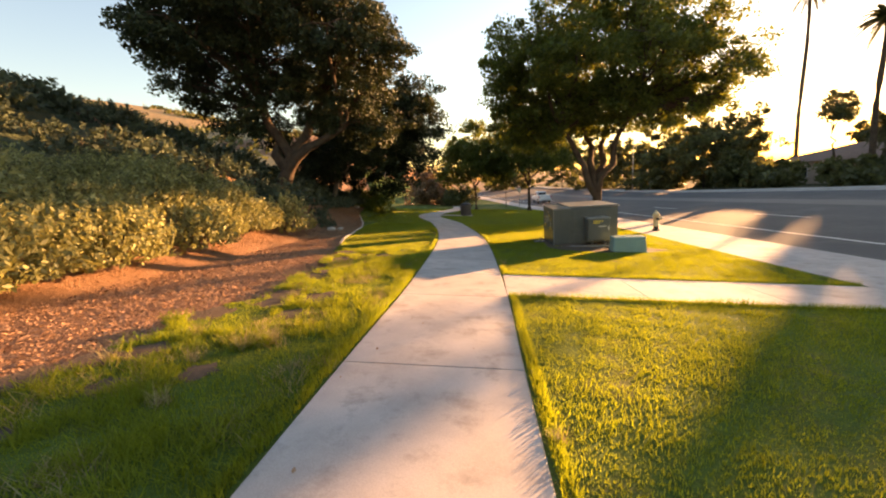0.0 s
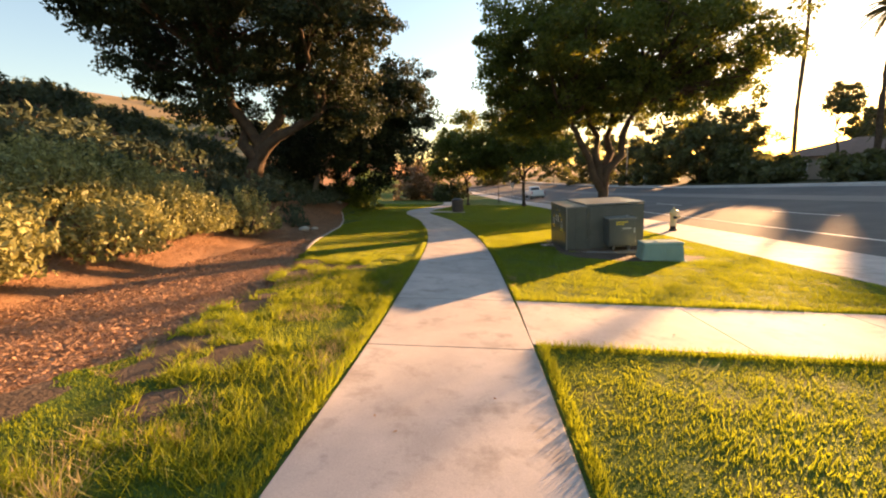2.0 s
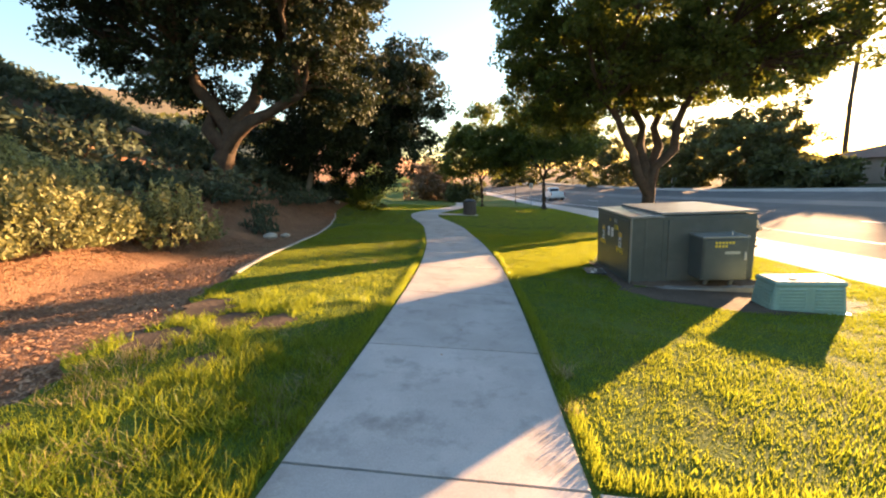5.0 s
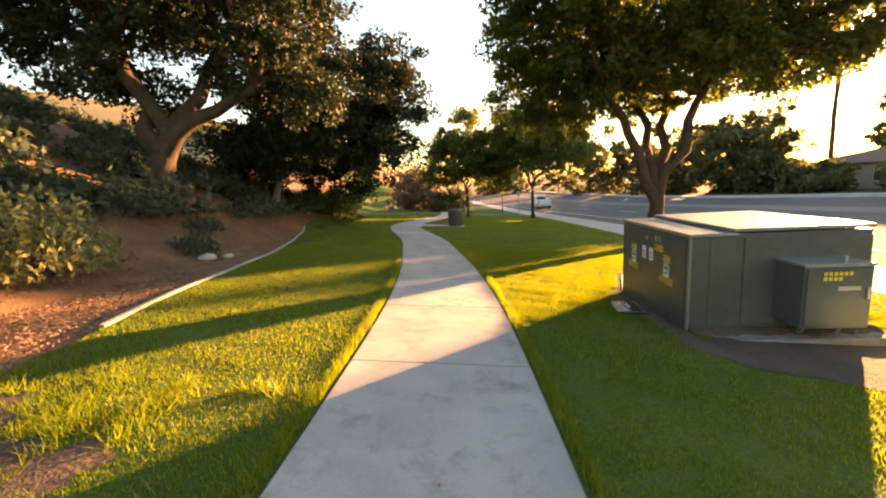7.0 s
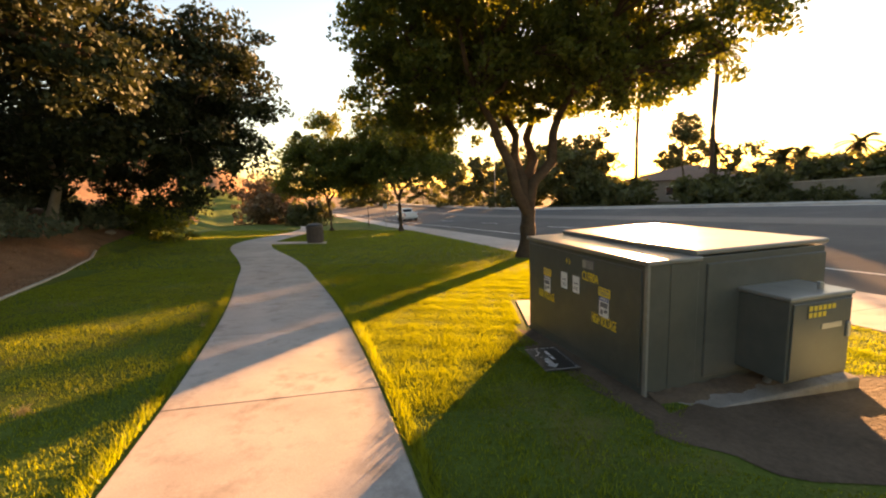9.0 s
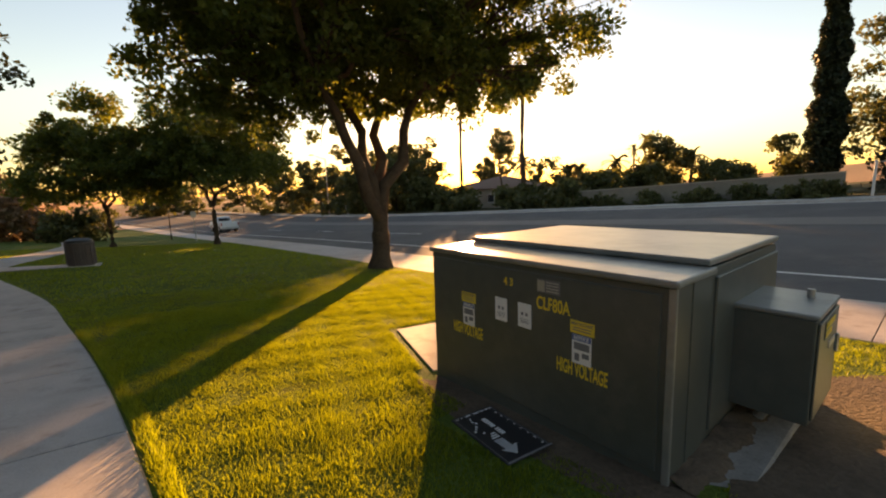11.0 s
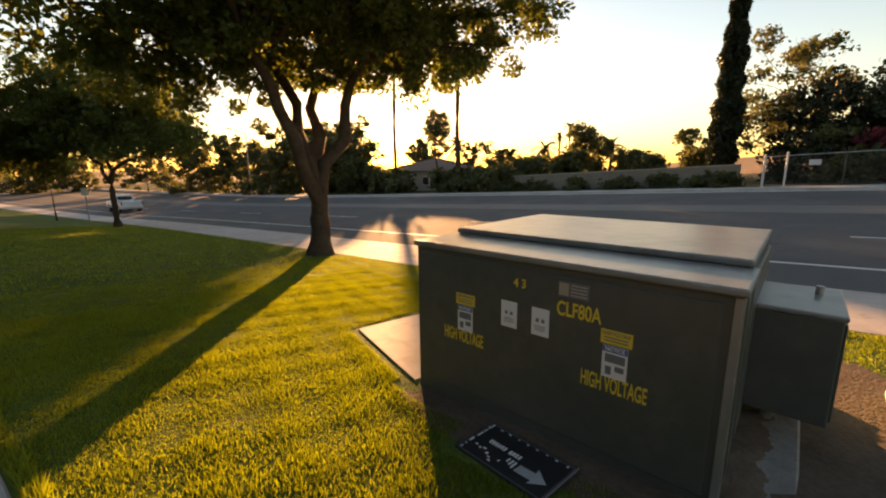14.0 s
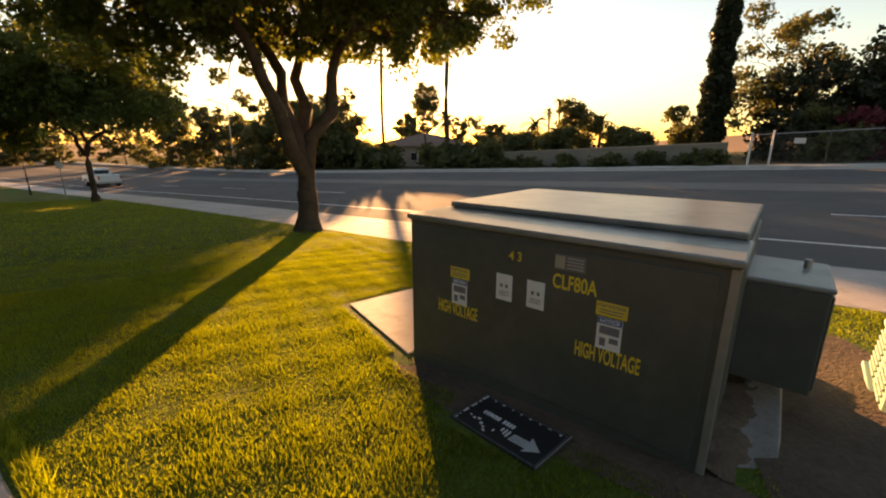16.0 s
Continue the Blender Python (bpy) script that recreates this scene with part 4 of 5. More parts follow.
def lawn_sign():
    """A fallen black sign with a worn white arrow, lying in the shade of the cabinet."""
    ob = thing("fallen_sign", "worn black board sign with white arrow lying on soil", "sign", (2.70, 14.17, 0))
    ob.matrix_world = pose(2.70, 14.17, h(2.70, 14.17) + 0.014, 0, 4, 82)
    part("board", box(-0.305, 0.305, -0.168, 0.168, 0, 0.008, 0.002), M_SIGNB, ob)
    q = random.Random(12)
    for y in (-0.152, 0.152):
        part("border", box(-0.285, 0.285, y - 0.002, y + 0.002, 0.0082, 0.0092), M_INK, ob, "thin grey border")
    for x in (-0.288, 0.288):
        part("border", box(x - 0.002, x + 0.002, -0.15, 0.15, 0.0082, 0.0092), M_INK, ob, "thin grey border")
    part("rail", box(-0.305, -0.298, -0.168, 0.168, 0.0082, 0.016, 0.002), M_INK, ob, "thin bent edge")
    for k in range(9):
        y = -0.15 + 0.035 * k + q.uniform(-0.006, 0.006)
        part("text_bar", box(0.27, 0.284 - q.uniform(0, 0.008), y, y + q.uniform(0.012, 0.03), 0.0094, 0.0104), M_SIGNW, ob)
    for k in range(8):
        x = -0.26 + 0.065 * k
        part("text_bar", box(x, x + q.uniform(0.01, 0.022), -0.142, -0.136 + q.uniform(0, 0.006), 0.0082, 0.0096), M_SIGNW, ob)
    bm = bmesh.new()
    vs = [bm.verts.new((x, y + 0.055, 0.0098)) for x, y in ((-0.255, 0.0), (-0.175, 0.06), (-0.18, 0.03), (-0.07, 0.034), (-0.075, -0.026), (-0.17, -0.03), (-0.165, -0.066))]
    bm.faces.new(vs)
    bmesh.ops.solidify(bm, geom=bm.faces[:], thickness=0.001)
    part("arrow", bm, M_SIGNW, ob, "worn white arrow")
    for k, x in enumerate((-0.052, -0.03, -0.006)):
        part("text_bar", box(x, x + 0.011, 0.026, 0.082 - 0.012 * k, 0.0082, 0.0096), M_SIGNW, ob)
    for k in range(11):
        x = -0.04 + 0.021 * k
        if k != 4:
            part("text_bar", box(x, x + 0.014, -0.03, 0.002, 0.0082, 0.0096), M_SIGNW, ob)
    for k in range(7):
        x = 0.03 + 0.03 * k + q.uniform(-0.008, 0.008)
        y = 0.07 + q.uniform(-0.02, 0.045)
        part("text_bar", box(x, x + q.uniform(0.008, 0.025), y, y + q.uniform(0.008, 0.02), 0.0082, 0.0096), M_SIGNW, ob)
    return ob


lawn_sign()

bare = thing("bare_patch", "bare brown soil by the cabinet and in worn lawn", "soil", kind="structure")
for cx, cy, rx, ry, up in ((4.3, 12.6, 1.5, 0.66, 0.006), (2.88, 14.1, 0.24, 1.2, 0.004)):
    bv, bf = [(cx, cy, h(cx, cy) + 0.012)], []
    for i in range(40):
        a = 2 * math.pi * i / 40
        w = 1 + 0.1 * math.sin(3 * a) + 0.06 * math.sin(7 * a + 1)
        px, py = cx + rx * w * math.cos(a), cy + ry * w * math.sin(a)
        bv.append((px, py, h(px, py) + up))
        bf.append((0, 1 + i, 1 + (i + 1) % 40))
    child(new("soil", mesh_of("soil", bv, bf, M_BARE)), bare)
for sx0, sy0, sr in SPOTS:
    bv, bf = [(sx0, sy0, h(sx0, sy0) + 0.008)], []
    for i in range(28):
        a = 2 * math.pi * i / 28
        w = sr * (1 + 0.16 * math.sin(5 * a + 9 * sx0) + 0.07 * math.sin(9 * a))
        px, py = sx0 + 0.8 * w * math.cos(a), sy0 + w * math.sin(a)
        bv.append((px, py, h(px, py) + 0.003))
        bf.append((0, 1 + i, 1 + (i + 1) % 28))
    child(new("soil", mesh_of("soil", bv, bf, M_BARE)), bare)
drift_v, drift_f = [], []
for i in range(90):
    px = 3.02 + 1.86 * i / 89
    near = 13.10 + 0.03 * math.sin(i * 0.31) + 0.014 * math.sin(i * 0.83 + 1) + 0.008 * math.sin(i * 2.3)
    for k in range(5):
        py = near + (13.285 - near) * k / 4
        drift_v.append((px, py, 0.012 + 0.05 * (k / 4) ** 0.6 + (0.008 * math.sin(i * 0.6 + k * 2.0) if k else -0.02)))
    if i:
        drift_f += [(5 * i - 5 + k, 5 * i + k, 5 * i + k + 1, 5 * i - 4 + k) for k in range(4)]
child(new("soil", mesh_of("soil", drift_v, drift_f, M_BARE, True)), bare)
slab = thing("ground_slab", "pale concrete vault cover set in the lawn", "paving", (0, 0, 0), kind="structure")
slab_quad("cover", ((3.02, 15.28), (4.3, 15.3), (4.5, 16.6), (3.5, 16.68)), 0.014, M_CONC, slab, n=2)


# ---- across the street ----
def garden_wall():
    ob = thing("garden_wall", "long low tan stucco garden wall across the street", "wall", (33.6, 16.3, 0))
    for i in range(6):
        y0, y1 = 3.6 * i, 3.6 * (i + 1)
        z0, z1 = h(33.7, 16.3 + y0), h(33.7, 16.3 + y1)
        bm = box(0, 0.2, y0 + 0.004, y1 - 0.004, 0, 1)
        for v in bm.verts:
            zz = z0 + (z1 - z0) * (v.co.y - y0) / 3.6
            v.co.z = zz - 0.3 + (1.62 if v.co.z > 0.5 else 0)
        part("wall_panel", bm, M_BLOCK, ob)
        bm = box(-0.04, 0.24, y0 + 0.004, y1 - 0.004, 0, 1)
        for v in bm.verts:
            zz = z0 + (z1 - z0) * (v.co.y - y0) / 3.6
            v.co.z = zz + 1.32 + (0.08 if v.co.z > 0.5 else 0)
        part("coping", bm, M_STUCCO, ob)
    return ob


garden_wall()


def fence():
    ob = thing("chain_fence", "chain-link fence and gate with pale posts", "fence", (0, 0, 0))
    xs = 31.6
    posts = [(15.0, 1.85, 0.06, M_POST), (14.0, 1.95, 0.05, M_POST), (11.6, 1.8, 0.03, M_WIRE), (9.3, 1.8, 0.03, M_WIRE), (7.2, 2.1, 0.05, M_POST)]
    for y, t, r, m in posts:
        z = h(xs, y)
        part("post", rod((xs, y, z - 0.2), (xs, y, z + t), r, r, 10), m, ob)
    for (ya, ta, _, _), (yb, tb, _, _) in zip(posts, posts[1:]):
        za, zb = h(xs, ya), h(xs, yb)
        part("top_rail", rod((xs, ya, za + 1.75), (xs, yb, zb + 1.75), 0.025, 0.025, 8), M_GALV, ob)
        part("bottom_rail", rod((xs, ya, za + 0.1), (xs, yb, zb + 0.1), 0.015, 0.015, 6), M_WIRE, ob)
        mesh_bm = bmesh.new()
        n = int(abs(ya - yb) / 0.12)
        for i in range(n):
            y0 = ya + (yb - ya) * i / n
            for s in (-1, 1):
                y1 = min(max(y0 + s * 0.8, min(ya, yb)), max(ya, yb))
                f = abs(y1 - y0) / 0.8
                a, b = (xs, y0, za + 0.1), (xs, y1, za + 0.1 + 1.65 * f)
                if f > 0.1:
                    rod(a, b, 0.004, 0.004, 3, mesh_bm, False)
        part("mesh", mesh_bm, M_WIRE, ob, "dark chain-link mesh")
    part("brace", rod((xs, 7.2, h(xs, 7.2) + 1.6), (xs, 3.4, h(xs, 3.4) + 0.2), 0.03, 0.03, 8), M_GALV, ob)
    part("sign_plate", box(xs - 0.03, xs - 0.01, 12.55, 13.05, h(xs, 12.8) + 1.15, h(xs, 12.8) + 1.45), M_POST, ob, "small pale sign")
    return ob


fence()


def house(name, label, x0, x1, y0, y1, wall_h, ridge, face):
    zb = min(h(x0, y0), h(x0, y1))
    ob = thing(name, label, "house", (x0, y0, zb))
    L, Wd = x1 - x0, y1 - y0
    part("wall", box(0, L, 0, Wd, -0.5, wall_h), M_STUCCO, ob)
    bm = bmesh.new()
    o = 0.6
    pts = [(-o, -o, wall_h), (L + o, -o, wall_h), (L + o, Wd + o, wall_h), (-o, Wd + o, wall_h), (min(L, Wd) / 2, Wd / 2 if L >= Wd else min(L, Wd) / 2, ridge), (L - min(L, Wd) / 2, Wd / 2 if L >= Wd else Wd - min(L, Wd) / 2, ridge)]
    v = [bm.verts.new(p) for p in pts]
    for q in (((0, 1, 5, 4), (2, 3, 4, 5), (1, 2, 5), (3, 0, 4)) if L >= Wd else ((0, 1, 4), (2, 3, 5), (1, 2, 5, 4), (3, 0, 4, 5))):
        bm.faces.new([v[i] for i in q])
    bm.faces.new([v[i] for i in (3, 2, 1, 0)])
    part("roof", bm, M_ROOF, ob, "brown tile roof")
    for i in range(3):
        yc = Wd * (0.2 + 0.3 * i)
        w = part("window", box(-0.04, 0.05, yc - 0.6, yc + 0.6, 1.0, 2.1), M_POST, ob)
        child(part("pane", box(-0.05, -0.035, yc - 0.52, yc + 0.52, 1.08, 2.02), M_GLASS, ob), w)
    return ob


house("house", "low stucco house with brown hip roof across the street", 38, 50, 47, 58, 2.8, 4.6, "x")
house("house", "single-storey house behind the bougainvillea hedge", 56, 70, -4, 10, 3.4, 5.6, "x")


def palm(x, y, top, crown, n, seed, label, fan=True):
    z = h(x, y)
    r = random.Random(seed)
    ob = thing("palm_tree", label, "palm", (x, y, z), "palms on the skyline")
    hgt = top - z
    pts = [(0.15 * math.sin(i * 0.9 + seed), 0.1 * math.cos(i * 0.7), -0.3 + (hgt + 0.3) * i / 8) for i in range(9)]
    v, f = tube(pts, [0.34] + [0.26 - 0.01 * i for i in range(8)], 8, seed)
    child(new("trunk", mesh_of("trunk", v, f, M_BARK, True)), ob)
    quads = []
    for k in range(n):
        a = r.uniform(0, 6.28)
        el = r.uniform(-0.9, 1.2)
        d = Vector((math.cos(a) * math.cos(el), math.sin(a) * math.cos(el), math.sin(el)))
        side = Vector((-math.sin(a), math.cos(a), 0))
        prev = Vector((0, 0, hgt))
        for s in range(5):
            nxt = prev + d * crown / 5 + Vector((0, 0, -0.045 * crown * s))
            for q in range(3):
                for sg in (-1, 1):
                    b = prev.lerp(nxt, q / 3)
                    tip = b + (side * sg * 0.75 + d * 0.7).normalized() * crown * 0.26 * (1 - 0.1 * s) + Vector((0, 0, -0.08 * crown))
                    quads.append((b, b + d * 0.075 * crown, tip, b - d * 0.03 * crown))
            quads.append((prev - side * 0.02, prev + side * 0.02, nxt + side * 0.015, nxt - side * 0.015))
            prev = nxt
    child(new("frond_crown", soup("frond_crown", [[tuple(p) for p in q] for q in quads], 4, F_PALM)), ob)
    return ob


palm(36.5, 42.7, 13.9, 2.0, 64, 1, "tall fan palm with ragged crown")
palm(41.4, 58.7, 22.5, 2.0, 60, 2, "tall slender palm with small crown")
palm(50, 46, 3.6, 2.6, 40, 3, "low feathery palm behind the wall")
palm(52, 40, 4.8, 2.0, 30, 4, "low palm behind the wall")
palm(62, 52, 4.4, 2.4, 36, 5, "low palm in far garden")
palm(78, 48.5, 10.4, 1.7, 24, 6, "far slender palm on the skyline")
palm(86, 54.5, 9.4, 1.6, 24, 7, "far slender palm on the skyline")
palm(60, 34, 5.2, 2.2, 34, 8, "low palm behind the wall")
palm(40, 45.5, 5.0, 1.9, 30, 9, "palm at the street's far side")


def cypress(x, y, tall, r):
    z = h(x, y)
    ob = thing("cypress_tree", "tall narrow dark Italian cypress", "tree", (x, y, z))
    v, f = tube([(0, 0, -0.3), (0, 0, tall * 0.5), (0, 0, tall * 0.95)], [0.2, 0.12, 0.02], 7)
    child(new("trunk", mesh_of("trunk", v, f, M_BARK)), ob)
    n = 26000
    t = rng.uniform(0.03, 1, n)
    prof = r * np.minimum(1, t * 6 + 0.35) * (1 - t ** 2.2) ** 0.8 + 0.1
    prof = prof * (0.9 + 0.14 * np.sin(t * 60) + 0.1 * np.sin(t * 23 + 1))
    a = rng.uniform(0, 2 * np.pi, n)
    rad = prof * rng.uniform(0.5, 1.05, n)
    c = np.stack([np.cos(a) * rad, np.sin(a) * rad, t * tall], 1)
    child(new("crown", soup("crown", leaves_at(c, 0.13, 2.6), 4, F_CYP)), ob)
    return ob


cypress(37.5, 17.9, 16.2, 0.95)


def mass(name, label, lobes, count, leaf, mat, at, category="tree", clump=0.5, trunk=0.12):
    """A far tree or bush: short trunk and a leafy crown."""
    x, y = at
    z = h(x, y)
    top = max(l[2] for l in lobes)
    return tree(name, label, at, (x, y, z + 0.35 * max(0.8, top - z)), trunk, [(x - 0.4, y, z + 0.6 * max(0.8, top - z))], lobes, count, leaf, M_BARK, mat, int(x * 7 + y) % 97, clump, category, twigs=1, per=42)


def clump_lobes(x, y, top, r, n, seed, low=0.3):
    q = random.Random(seed)
    z = h(x, y)
    hgt = top - z
    return [(x + q.uniform(-1, 1) * r * 0.75, y + q.uniform(-1, 1) * r * 0.75, z + hgt * (low + (0.92 - low) * i / max(1, n - 1)) - r * 0.2, r * q.uniform(0.38, 0.6) * (1.15 - 0.4 * i / n)) for i in range(n)]


mass("garden_tree", "airy garden tree behind the fence", clump_lobes(43, 14.6, 13.0, 3.5, 14, 1, 0.4), 6500, 0.2, F_FAR, (43, 14.6))
mass("garden_tree", "dense dark round garden tree", clump_lobes(39, 11.2, 8.8, 3.8, 12, 2, 0.2), 17000, 0.2, F_CYP, (39, 11.2))
mass("garden_tree", "round dark tree behind the wall", clump_lobes(57, 35, 8.2, 3.2, 8, 3, 0.3), 8000, 0.26, F_FAR, (57, 35))
mass("garden_tree", "low spreading dark tree behind the wall", clump_lobes(55, 29, 4.4, 3.4, 8, 4, 0.3), 7000, 0.26, F_FAR, (55, 29))
mass("garden_tree", "pale feathery tree behind the wall", clump_lobes(58, 22.6, 7.0, 2.6, 8, 5, 0.3), 5000, 0.24, F_FAR, (58, 22.6))
mass("garden_tree", "tall garden tree beyond the fence", clump_lobes(50, -4, 9.0, 3.2, 9, 6, 0.3), 9000, 0.26, F_FAR, (50, -4))
mass("garden_tree", "broad dark garden tree beyond the fence", clump_lobes(42, -8, 7.0, 4.0, 10, 7, 0.2), 10000, 0.24, F_FAR, (42, -8))
mass("garden_tree", "small airy street tree across the street", clump_lobes(36.5, 61.9, 6.7, 2.7, 13, 9, 0.35), 6500, 0.26, F_FAR, (36.5, 61.9), clump=0.42, trunk=0.18)
mass("garden_tree", "slender street tree across the street", clump_lobes(40.5, 71.5, 11.3, 4.8, 16, 8, 0.45), 9000, 0.25, F_FAR, (40.5, 71.5), clump=0.45, trunk=0.2)
for i, (x, y, t, r) in enumerate(((33.5, 65, 9.3, 4.4), (31.5, 74, 9.0, 4.8), (29, 84, 8.2, 5), (26.5, 96, 8.5, 5), (21, 108, 8.5, 5.5), (14, 122, 8, 6), (4, 132, 7, 6), (34, 50, 2.2, 2.4), (34.5, 41, 2.0, 2.4), (37, 69, 10, 4.6), (34, 79, 10.3, 4.8), (31, 91, 9, 5), (35, 36.5, 2.2, 2.2), (38, 35.5, 3.0, 2.4), (35, 59.5, 3.8, 3.0), (43, 34, 4.0, 3))):
    mass("hedge_tree", "dense dark hedge trees lining the street's far side", clump_lobes(x, y, t, r, 8, 20 + i, 0.15), 6000, 0.36, F_FAR, (x, y), "tree", 0.6)
for i, y in enumerate((17.5, 20.5, 23.5, 26.5, 30, 33.5)):
    mass("low_bush", "low dark bush at the foot of the wall", clump_lobes(32.6, y, h(32.6, y) + 0.95, 1.2, 5, 40 + i, 0.2), 2500, 0.14, F_FAR, (32.6, y), "bush", 0.25, 0.04)
for i, y in enumerate((11.5, 8.6, 5.6, 2.6, -0.4)):
    mass("bougainvillea", "dark red bougainvillea hedge behind the fence", clump_lobes(35.0, y, h(35, y) + 3.2, 2.0, 7, 50 + i, 0.15), 7000, 0.16, F_RED if i not in (0, 4) else F_FAR, (35.0, y), "bush", 0.35, 0.06)
mass("dry_bush", "brown dry bushes on the far bank", clump_lobes(-8.5, 62, 4.6, 4.2, 8, 60, 0.2), 9000, 0.24, F_DRYBUSH, (-8.5, 62), "bush")
mass("dry_bush", "dark bush at the bend of the path", clump_lobes(-2.5, 58, 1.6, 2.6, 7, 61, 0.2), 7000, 0.2, F_FAR, (-2.5, 58), "bush")
mass("sunlit_bush", "yellow-green bush lit by the low sun", clump_lobes(-8.4, 33.6, 2.3, 1.7, 7, 62, 0.2), 8000, 0.11, F_YOUNG, (-8.4, 33.6), "bush", 0.25, 0.05)
mass("garden_tree", "airy tree on the skyline beside the tall palm", clump_lobes(76.5, 86, 13.0, 4.5, 14, 70, 0.1), 9000, 0.4, F_FAR, (76.5, 86), clump=0.6, trunk=0.3)
mass("garden_tree", "airy tree in the gardens across the street", clump_lobes(40, 41, 5.8, 2.6, 9, 71, 0.25), 2600, 0.22, F_FAR, (40, 41), clump=0.35)


def street_lamp(x, y):
    z = h(x, y)
    ob = thing("street_lamp", "tall pale street lamp across the road", "street lamp", (x, y, z))
    part("base_plate", rod((0, 0, -0.05), (0, 0, 0.25), 0.18, 0.16, 12), M_GALV, ob)
    part("pole", rod((0, 0, 0), (0, 0, 9.2), 0.11, 0.06, 12), M_GALV, ob)
    part("arm", rod((0, 0, 9.1), (-2.2, -0.3, 9.7), 0.05, 0.035, 10), M_GALV, ob)
    part("lamp_head", box(-2.8, -2.15, -0.5, -0.12, 9.62, 9.76, 0.04, 2), M_GALV, ob)
    return ob


street_lamp(27.6, 77)


def rock(x, y, r, seed):
    q = random.Random(seed)
    bm = bmesh.new()
    bmesh.ops.create_icosphere(bm, subdivisions=2, radius=r)
    for v in bm.verts:
        v.co *= 1 + 0.25 * noise.noise(v.co * (2.2 / r) + Vector((seed, 0, 0)))
        v.co.z *= 0.55
    me = bpy.data.meshes.new("rock")
    bm.to_mesh(me)
    bm.free()
    me.materials.append(M_EDGE)
    ob = new("rock", me)
    ob.matrix_world = pose(x, y, h(x, y) - 0.05 + r * 0.3, 0, 0, q.uniform(0, 360))
    return tagged(ob, "pale rounded rock on the mulch slope", "rock", group="rocks on the slope")


for i, (x, y, r) in enumerate(((-5.35, 17.3, 0.2), (-5.15, 17.75, 0.13), (-9.0, 30.6, 0.25), (-8.4, 30.2, 0.18))):
    rock(x, y, r, i)
shrub("shrub", "single small green shrub on the bare slope", (-5.75, 17.5, h(-5.75, 17.5) - 0.05), HILLS[0][0], HILLS[0][1], (0.5, 0.5, 0.95), 40, "")
shrub("shrub", "small green shrub on the bare slope", (-6.6, 19.0, h(-6.6, 19.0) - 0.05), HILLS[1][0], HILLS[1][1], (0.45, 0.5, 0.7), 120, "")


def dry_weed(x, y, seed, tall):
    """A tuft of dry seeded stalks."""
    q = np.random.default_rng(seed)
    n = 60
    a = q.uniform(0, 6.28, n)
    ln = q.uniform(0.5, 1.0, n) * tall
    out = q.uniform(0.2, 1.1, n) * ln
    tip = np.stack([np.cos(a) * out, np.sin(a) * out, ln * 0.75], 1)
    side = np.stack([-np.sin(a), np.cos(a), 0 * a], 1) * 0.003
    root = q.normal(size=(n, 3)) * np.array([0.03, 0.03, 0])
    ob = new("dry_weed", soup("dry_weed", np.stack([root - side, root + side, tip], 1), 3, F_DRY))
    ob.matrix_world = pose(x, y, h(x, y))
    return tagged(ob, "dry straw-coloured weed tuft at the lawn's edge", "weed", group="dry weeds")


for i, (x, y, t) in enumerate(((1.36, 9.75, 0.2), (1.32, 9.2, 0.14), (-1.9, 5.0, 0.25), (-1.5, 4.4, 0.22), (-2.2, 4.3, 0.25), (-1.2, 3.7, 0.2), (-0.45, 12.9, 0.1), (-1.7, 6.6, 0.2), (1.4, 3.6, 0.12), (-0.9, 5.4, 0.15), (-1.4, 14.1, 0.1), (-0.9, 16.2, 0.08), (-1.05, 4.85, 0.34), (-1.25, 4.7, 0.3))):
    dry_weed(x, y, i, t)


def dead_leaf(x, y, lift, seed):
    q = random.Random(seed)
    bm = bmesh.new()
    r = q.uniform(0.008, 0.018)
    vs = [bm.verts.new((math.cos(k * 1.047) * r * (1.5 if k % 3 == 0 else 0.7), math.sin(k * 1.047) * r * 0.7, q.uniform(0, 0.008))) for k in range(6)]
    c = bm.verts.new((0, 0, 0.001))
    for k in range(6):
        bm.faces.new((c, vs[k], vs[(k + 1) % 6]))
    me = bpy.data.meshes.new("dead_leaf")
    bm.to_mesh(me)
    bm.free()
    me.materials.append(M_CHIP)
    ob = new("dead_leaf", me)
    ob.matrix_world = pose(x, y, h(x, y) + lift, 0, 0, q.uniform(0, 360))
    return tagged(ob, "small curled brown leaf on the concrete", "leaf", group="fallen leaves")


lr = random.Random(31)
for i in range(14):
    yy = lr.uniform(3, 16)
    dead_leaf(float(path_mid(yy)) + lr.uniform(-0.7, 0.7), yy, 0.017, i)
for i in range(5):
    dead_leaf(lr.uniform(1.5, 5), lr.uniform(7.2, 8.3), 0.017, 40 + i)
mass("garden_tree", "slim high-crowned tree across the street", [(34.0, 43.5, 6.1, 0.9), (34.3, 43.2, 7.0, 0.9), (33.6, 44.0, 6.5, 0.8), (34.3, 42.9, 5.9, 0.7), (33.7, 43.6, 7.6, 0.6)], 3600, 0.15, F_FAR, (34, 43.5), clump=0.3, trunk=0.17)


# ---- street furniture and a vehicle far down the road ----
def road_z(x, y):
    d = x - float(back(y)) - R0
    return float(base(back(y), y)) - 0.195 + 0.045 * d + 0.012


M_CARW = plain("white_car_paint", (0.70, 0.70, 0.68), 0.25)
M_RUBBER = plain("tyre_rubber", (0.02, 0.02, 0.02), 0.8)
M_TAIL = plain("tail_lamp_red", (0.35, 0.02, 0.02), 0.3)


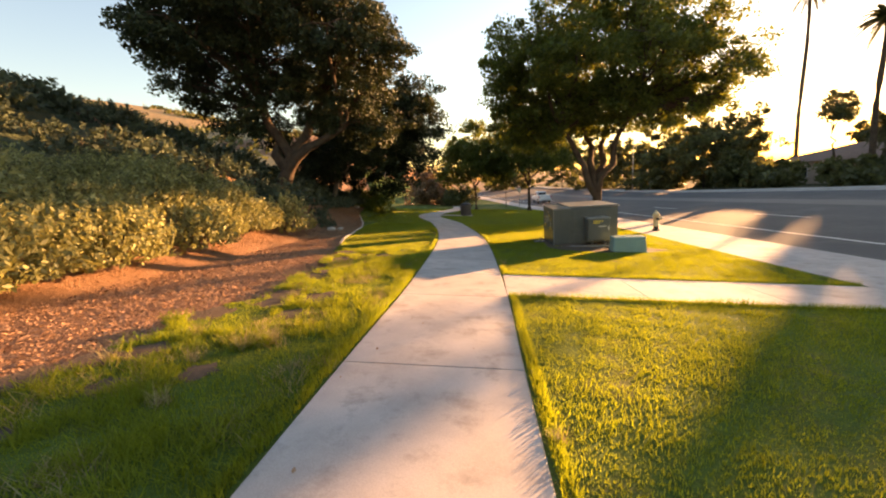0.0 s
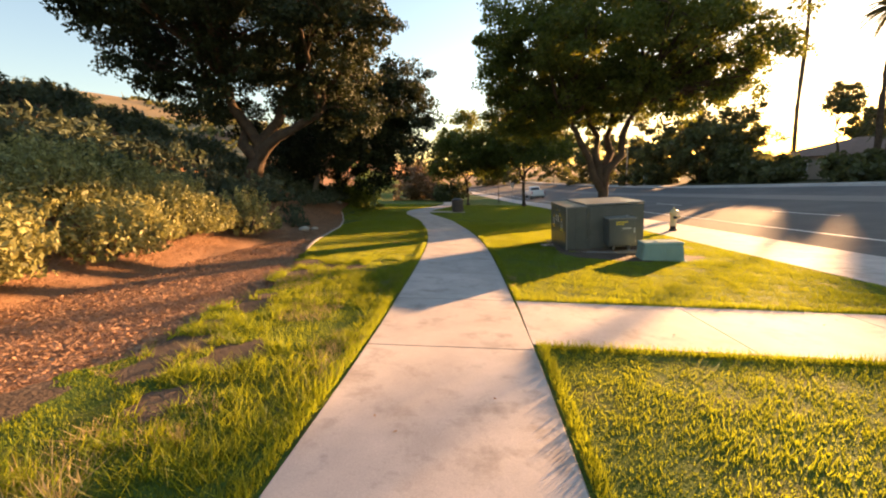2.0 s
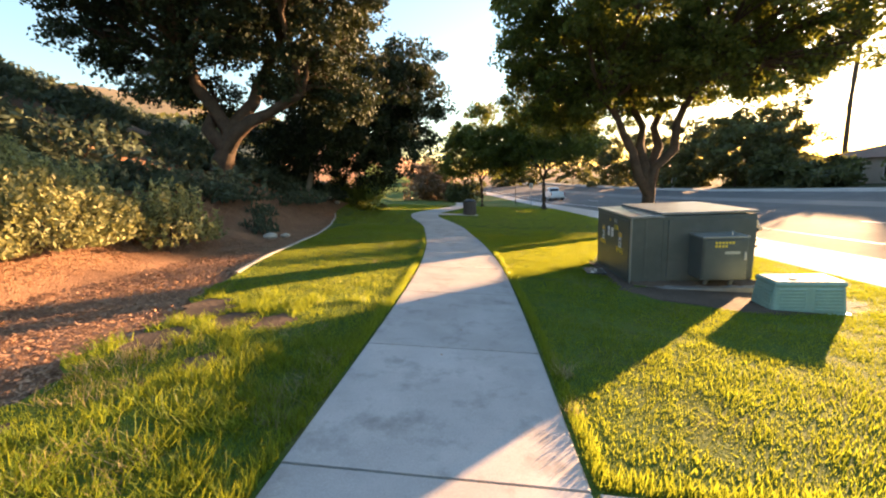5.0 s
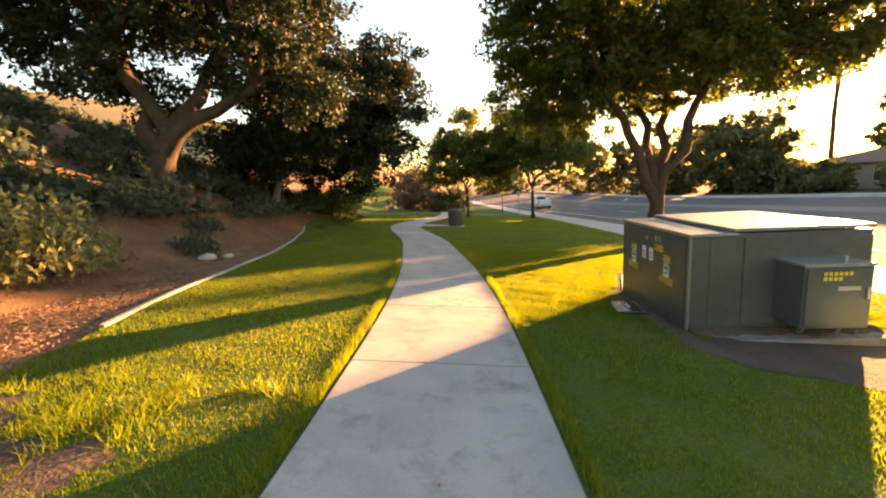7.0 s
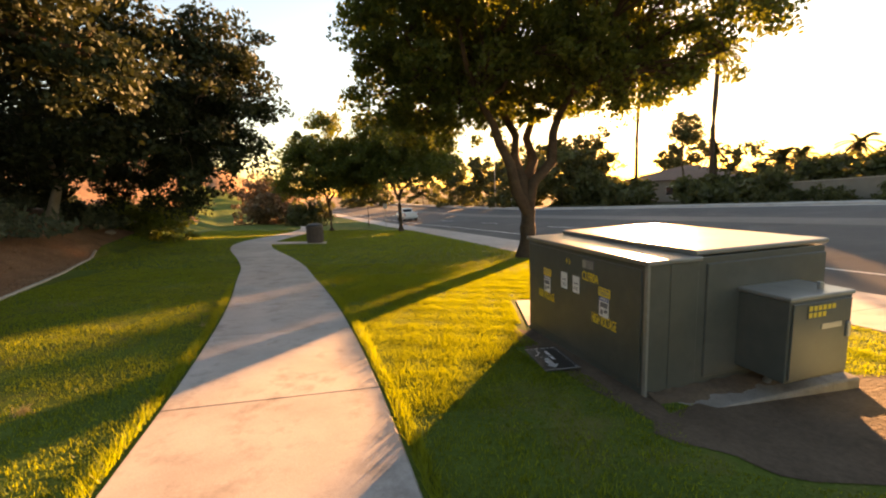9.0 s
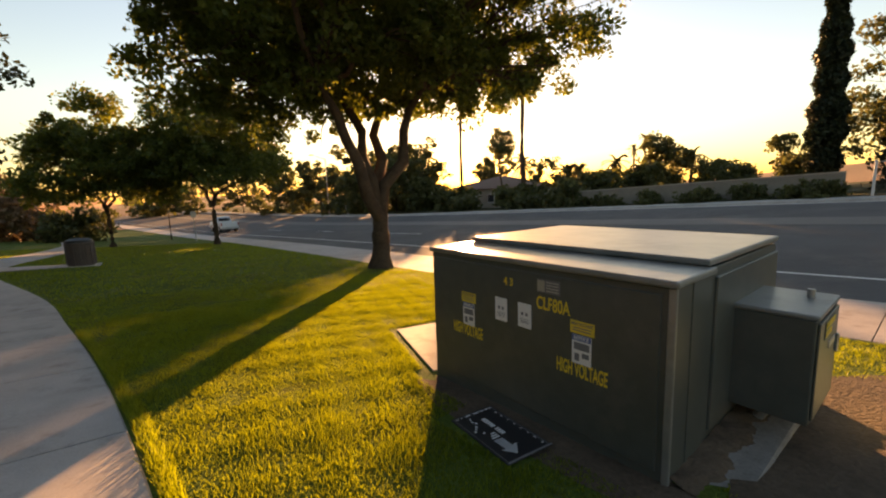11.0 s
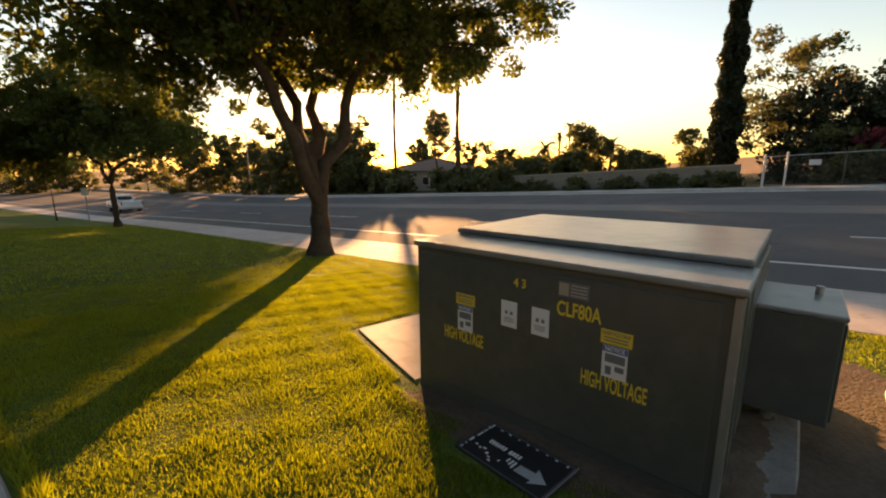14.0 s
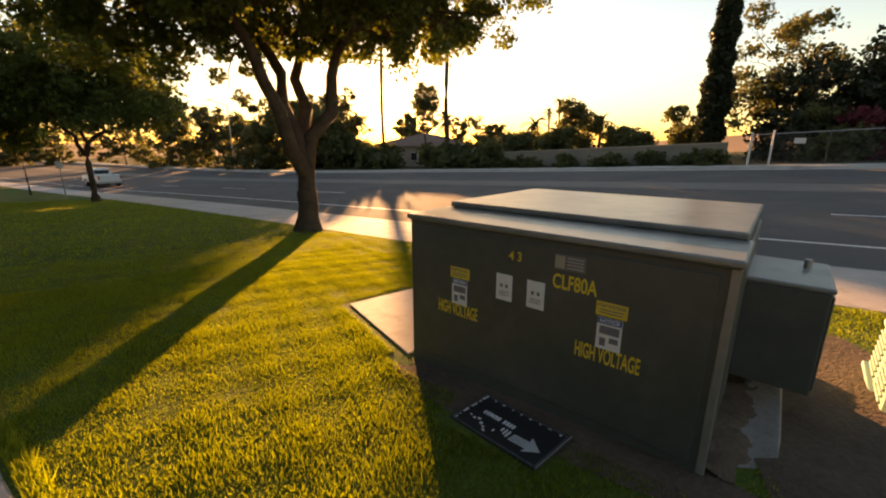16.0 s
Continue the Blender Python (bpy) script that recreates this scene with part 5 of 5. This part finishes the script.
def pickup(x, y, turn):
    ob = thing("pickup_truck", "white pickup truck driving far down the street", "truck", (x, y, road_z(x, y)), turn=turn)
    part("body", box(-0.96, 0.96, -2.8, 2.8, 0.45, 1.0, 0.09, 3), M_CARW, ob)
    part("bed_side", box(-0.96, -0.86, -2.75, -0.55, 0.98, 1.25, 0.03, 2), M_CARW, ob)
    part("bed_side", box(0.86, 0.96, -2.75, -0.55, 0.98, 1.25, 0.03, 2), M_CARW, ob)
    part("tailgate", box(-0.86, 0.86, -2.78, -2.68, 0.7, 1.25, 0.03, 2), M_CARW, ob)
    part("hood", box(-0.9, 0.9, 1.3, 2.75, 0.98, 1.16, 0.08, 3), M_CARW, ob)
    bm = box(-0.86, 0.86, -0.55, 1.55, 0.98, 1.85, 0.1, 3)
    for v in bm.verts:
        k = (v.co.z - 0.98) / 0.87
        v.co.x *= 1 - 0.16 * k
        v.co.y = 0.5 + (v.co.y - 0.5) * (1 - 0.28 * k)
    part("cab", bm, M_CARW, ob)
    part("rear_window", box(-0.62, 0.62, -0.5, -0.42, 1.32, 1.68, 0.03, 2), M_GLASS, ob)
    part("windscreen", box(-0.64, 0.64, 1.3, 1.4, 1.3, 1.66, 0.03, 2), M_GLASS, ob)
    for s in (-1, 1):
        part("side_window", box(s * 0.79 - 0.02, s * 0.79 + 0.02, -0.1, 1.1, 1.3, 1.68, 0.02), M_GLASS, ob)
        part("tail_lamp", box(s * 0.9 - 0.06, s * 0.9 + 0.06, -2.82, -2.74, 0.85, 1.2, 0.02), M_TAIL, ob, "red tail lamp")
        part("head_lamp", box(s * 0.75 - 0.14, s * 0.75 + 0.14, 2.74, 2.83, 0.8, 1.0, 0.02), M_SIGNW, ob)
        for yy in (-1.75, 1.75):
            w = part("wheel", rod((s * 0.74, yy, 0.4), (s * 0.98, yy, 0.4), 0.4, 0.4, 20), M_RUBBER, ob)
            child(part("rim", rod((s * 0.9, yy, 0.4), (s * 0.99, yy, 0.4), 0.24, 0.22, 16), M_GALV, ob), w)
    part("bumper", box(-0.94, 0.94, -2.9, -2.76, 0.45, 0.65, 0.04, 2), M_GALV, ob)
    part("bumper", box(-0.94, 0.94, 2.76, 2.9, 0.42, 0.68, 0.04, 2), M_GALV, ob)
    return ob


pickup(10.2, 68, 4)


def marker_box(x, y):
    ob = thing("meter_box", "small pale utility meter box on the verge", "utility box", (x, y, h(x, y) + 0.02))
    part("body", box(-0.28, 0.28, -0.22, 0.22, -0.1, 1.25, 0.03, 2), M_POST, ob)
    part("cap", box(-0.31, 0.31, -0.25, 0.25, 1.25, 1.32, 0.02, 2), M_POST, ob)
    return ob


marker_box(29.6, 74)


def sign_post(x, y):
    ob = thing("street_sign", "thin metal street sign post beside the pavement", "sign", (x, y, h(x, y)))
    part("pole", rod((0, 0, -0.2), (0, 0, 2.5), 0.03, 0.03, 8), M_GALV, ob)
    part("plate", box(-0.2, 0.2, -0.045, -0.032, 1.95, 2.45, 0.004), M_POST, ob, "small pale sign plate")
    return ob


sign_post(5.3, 51.5)
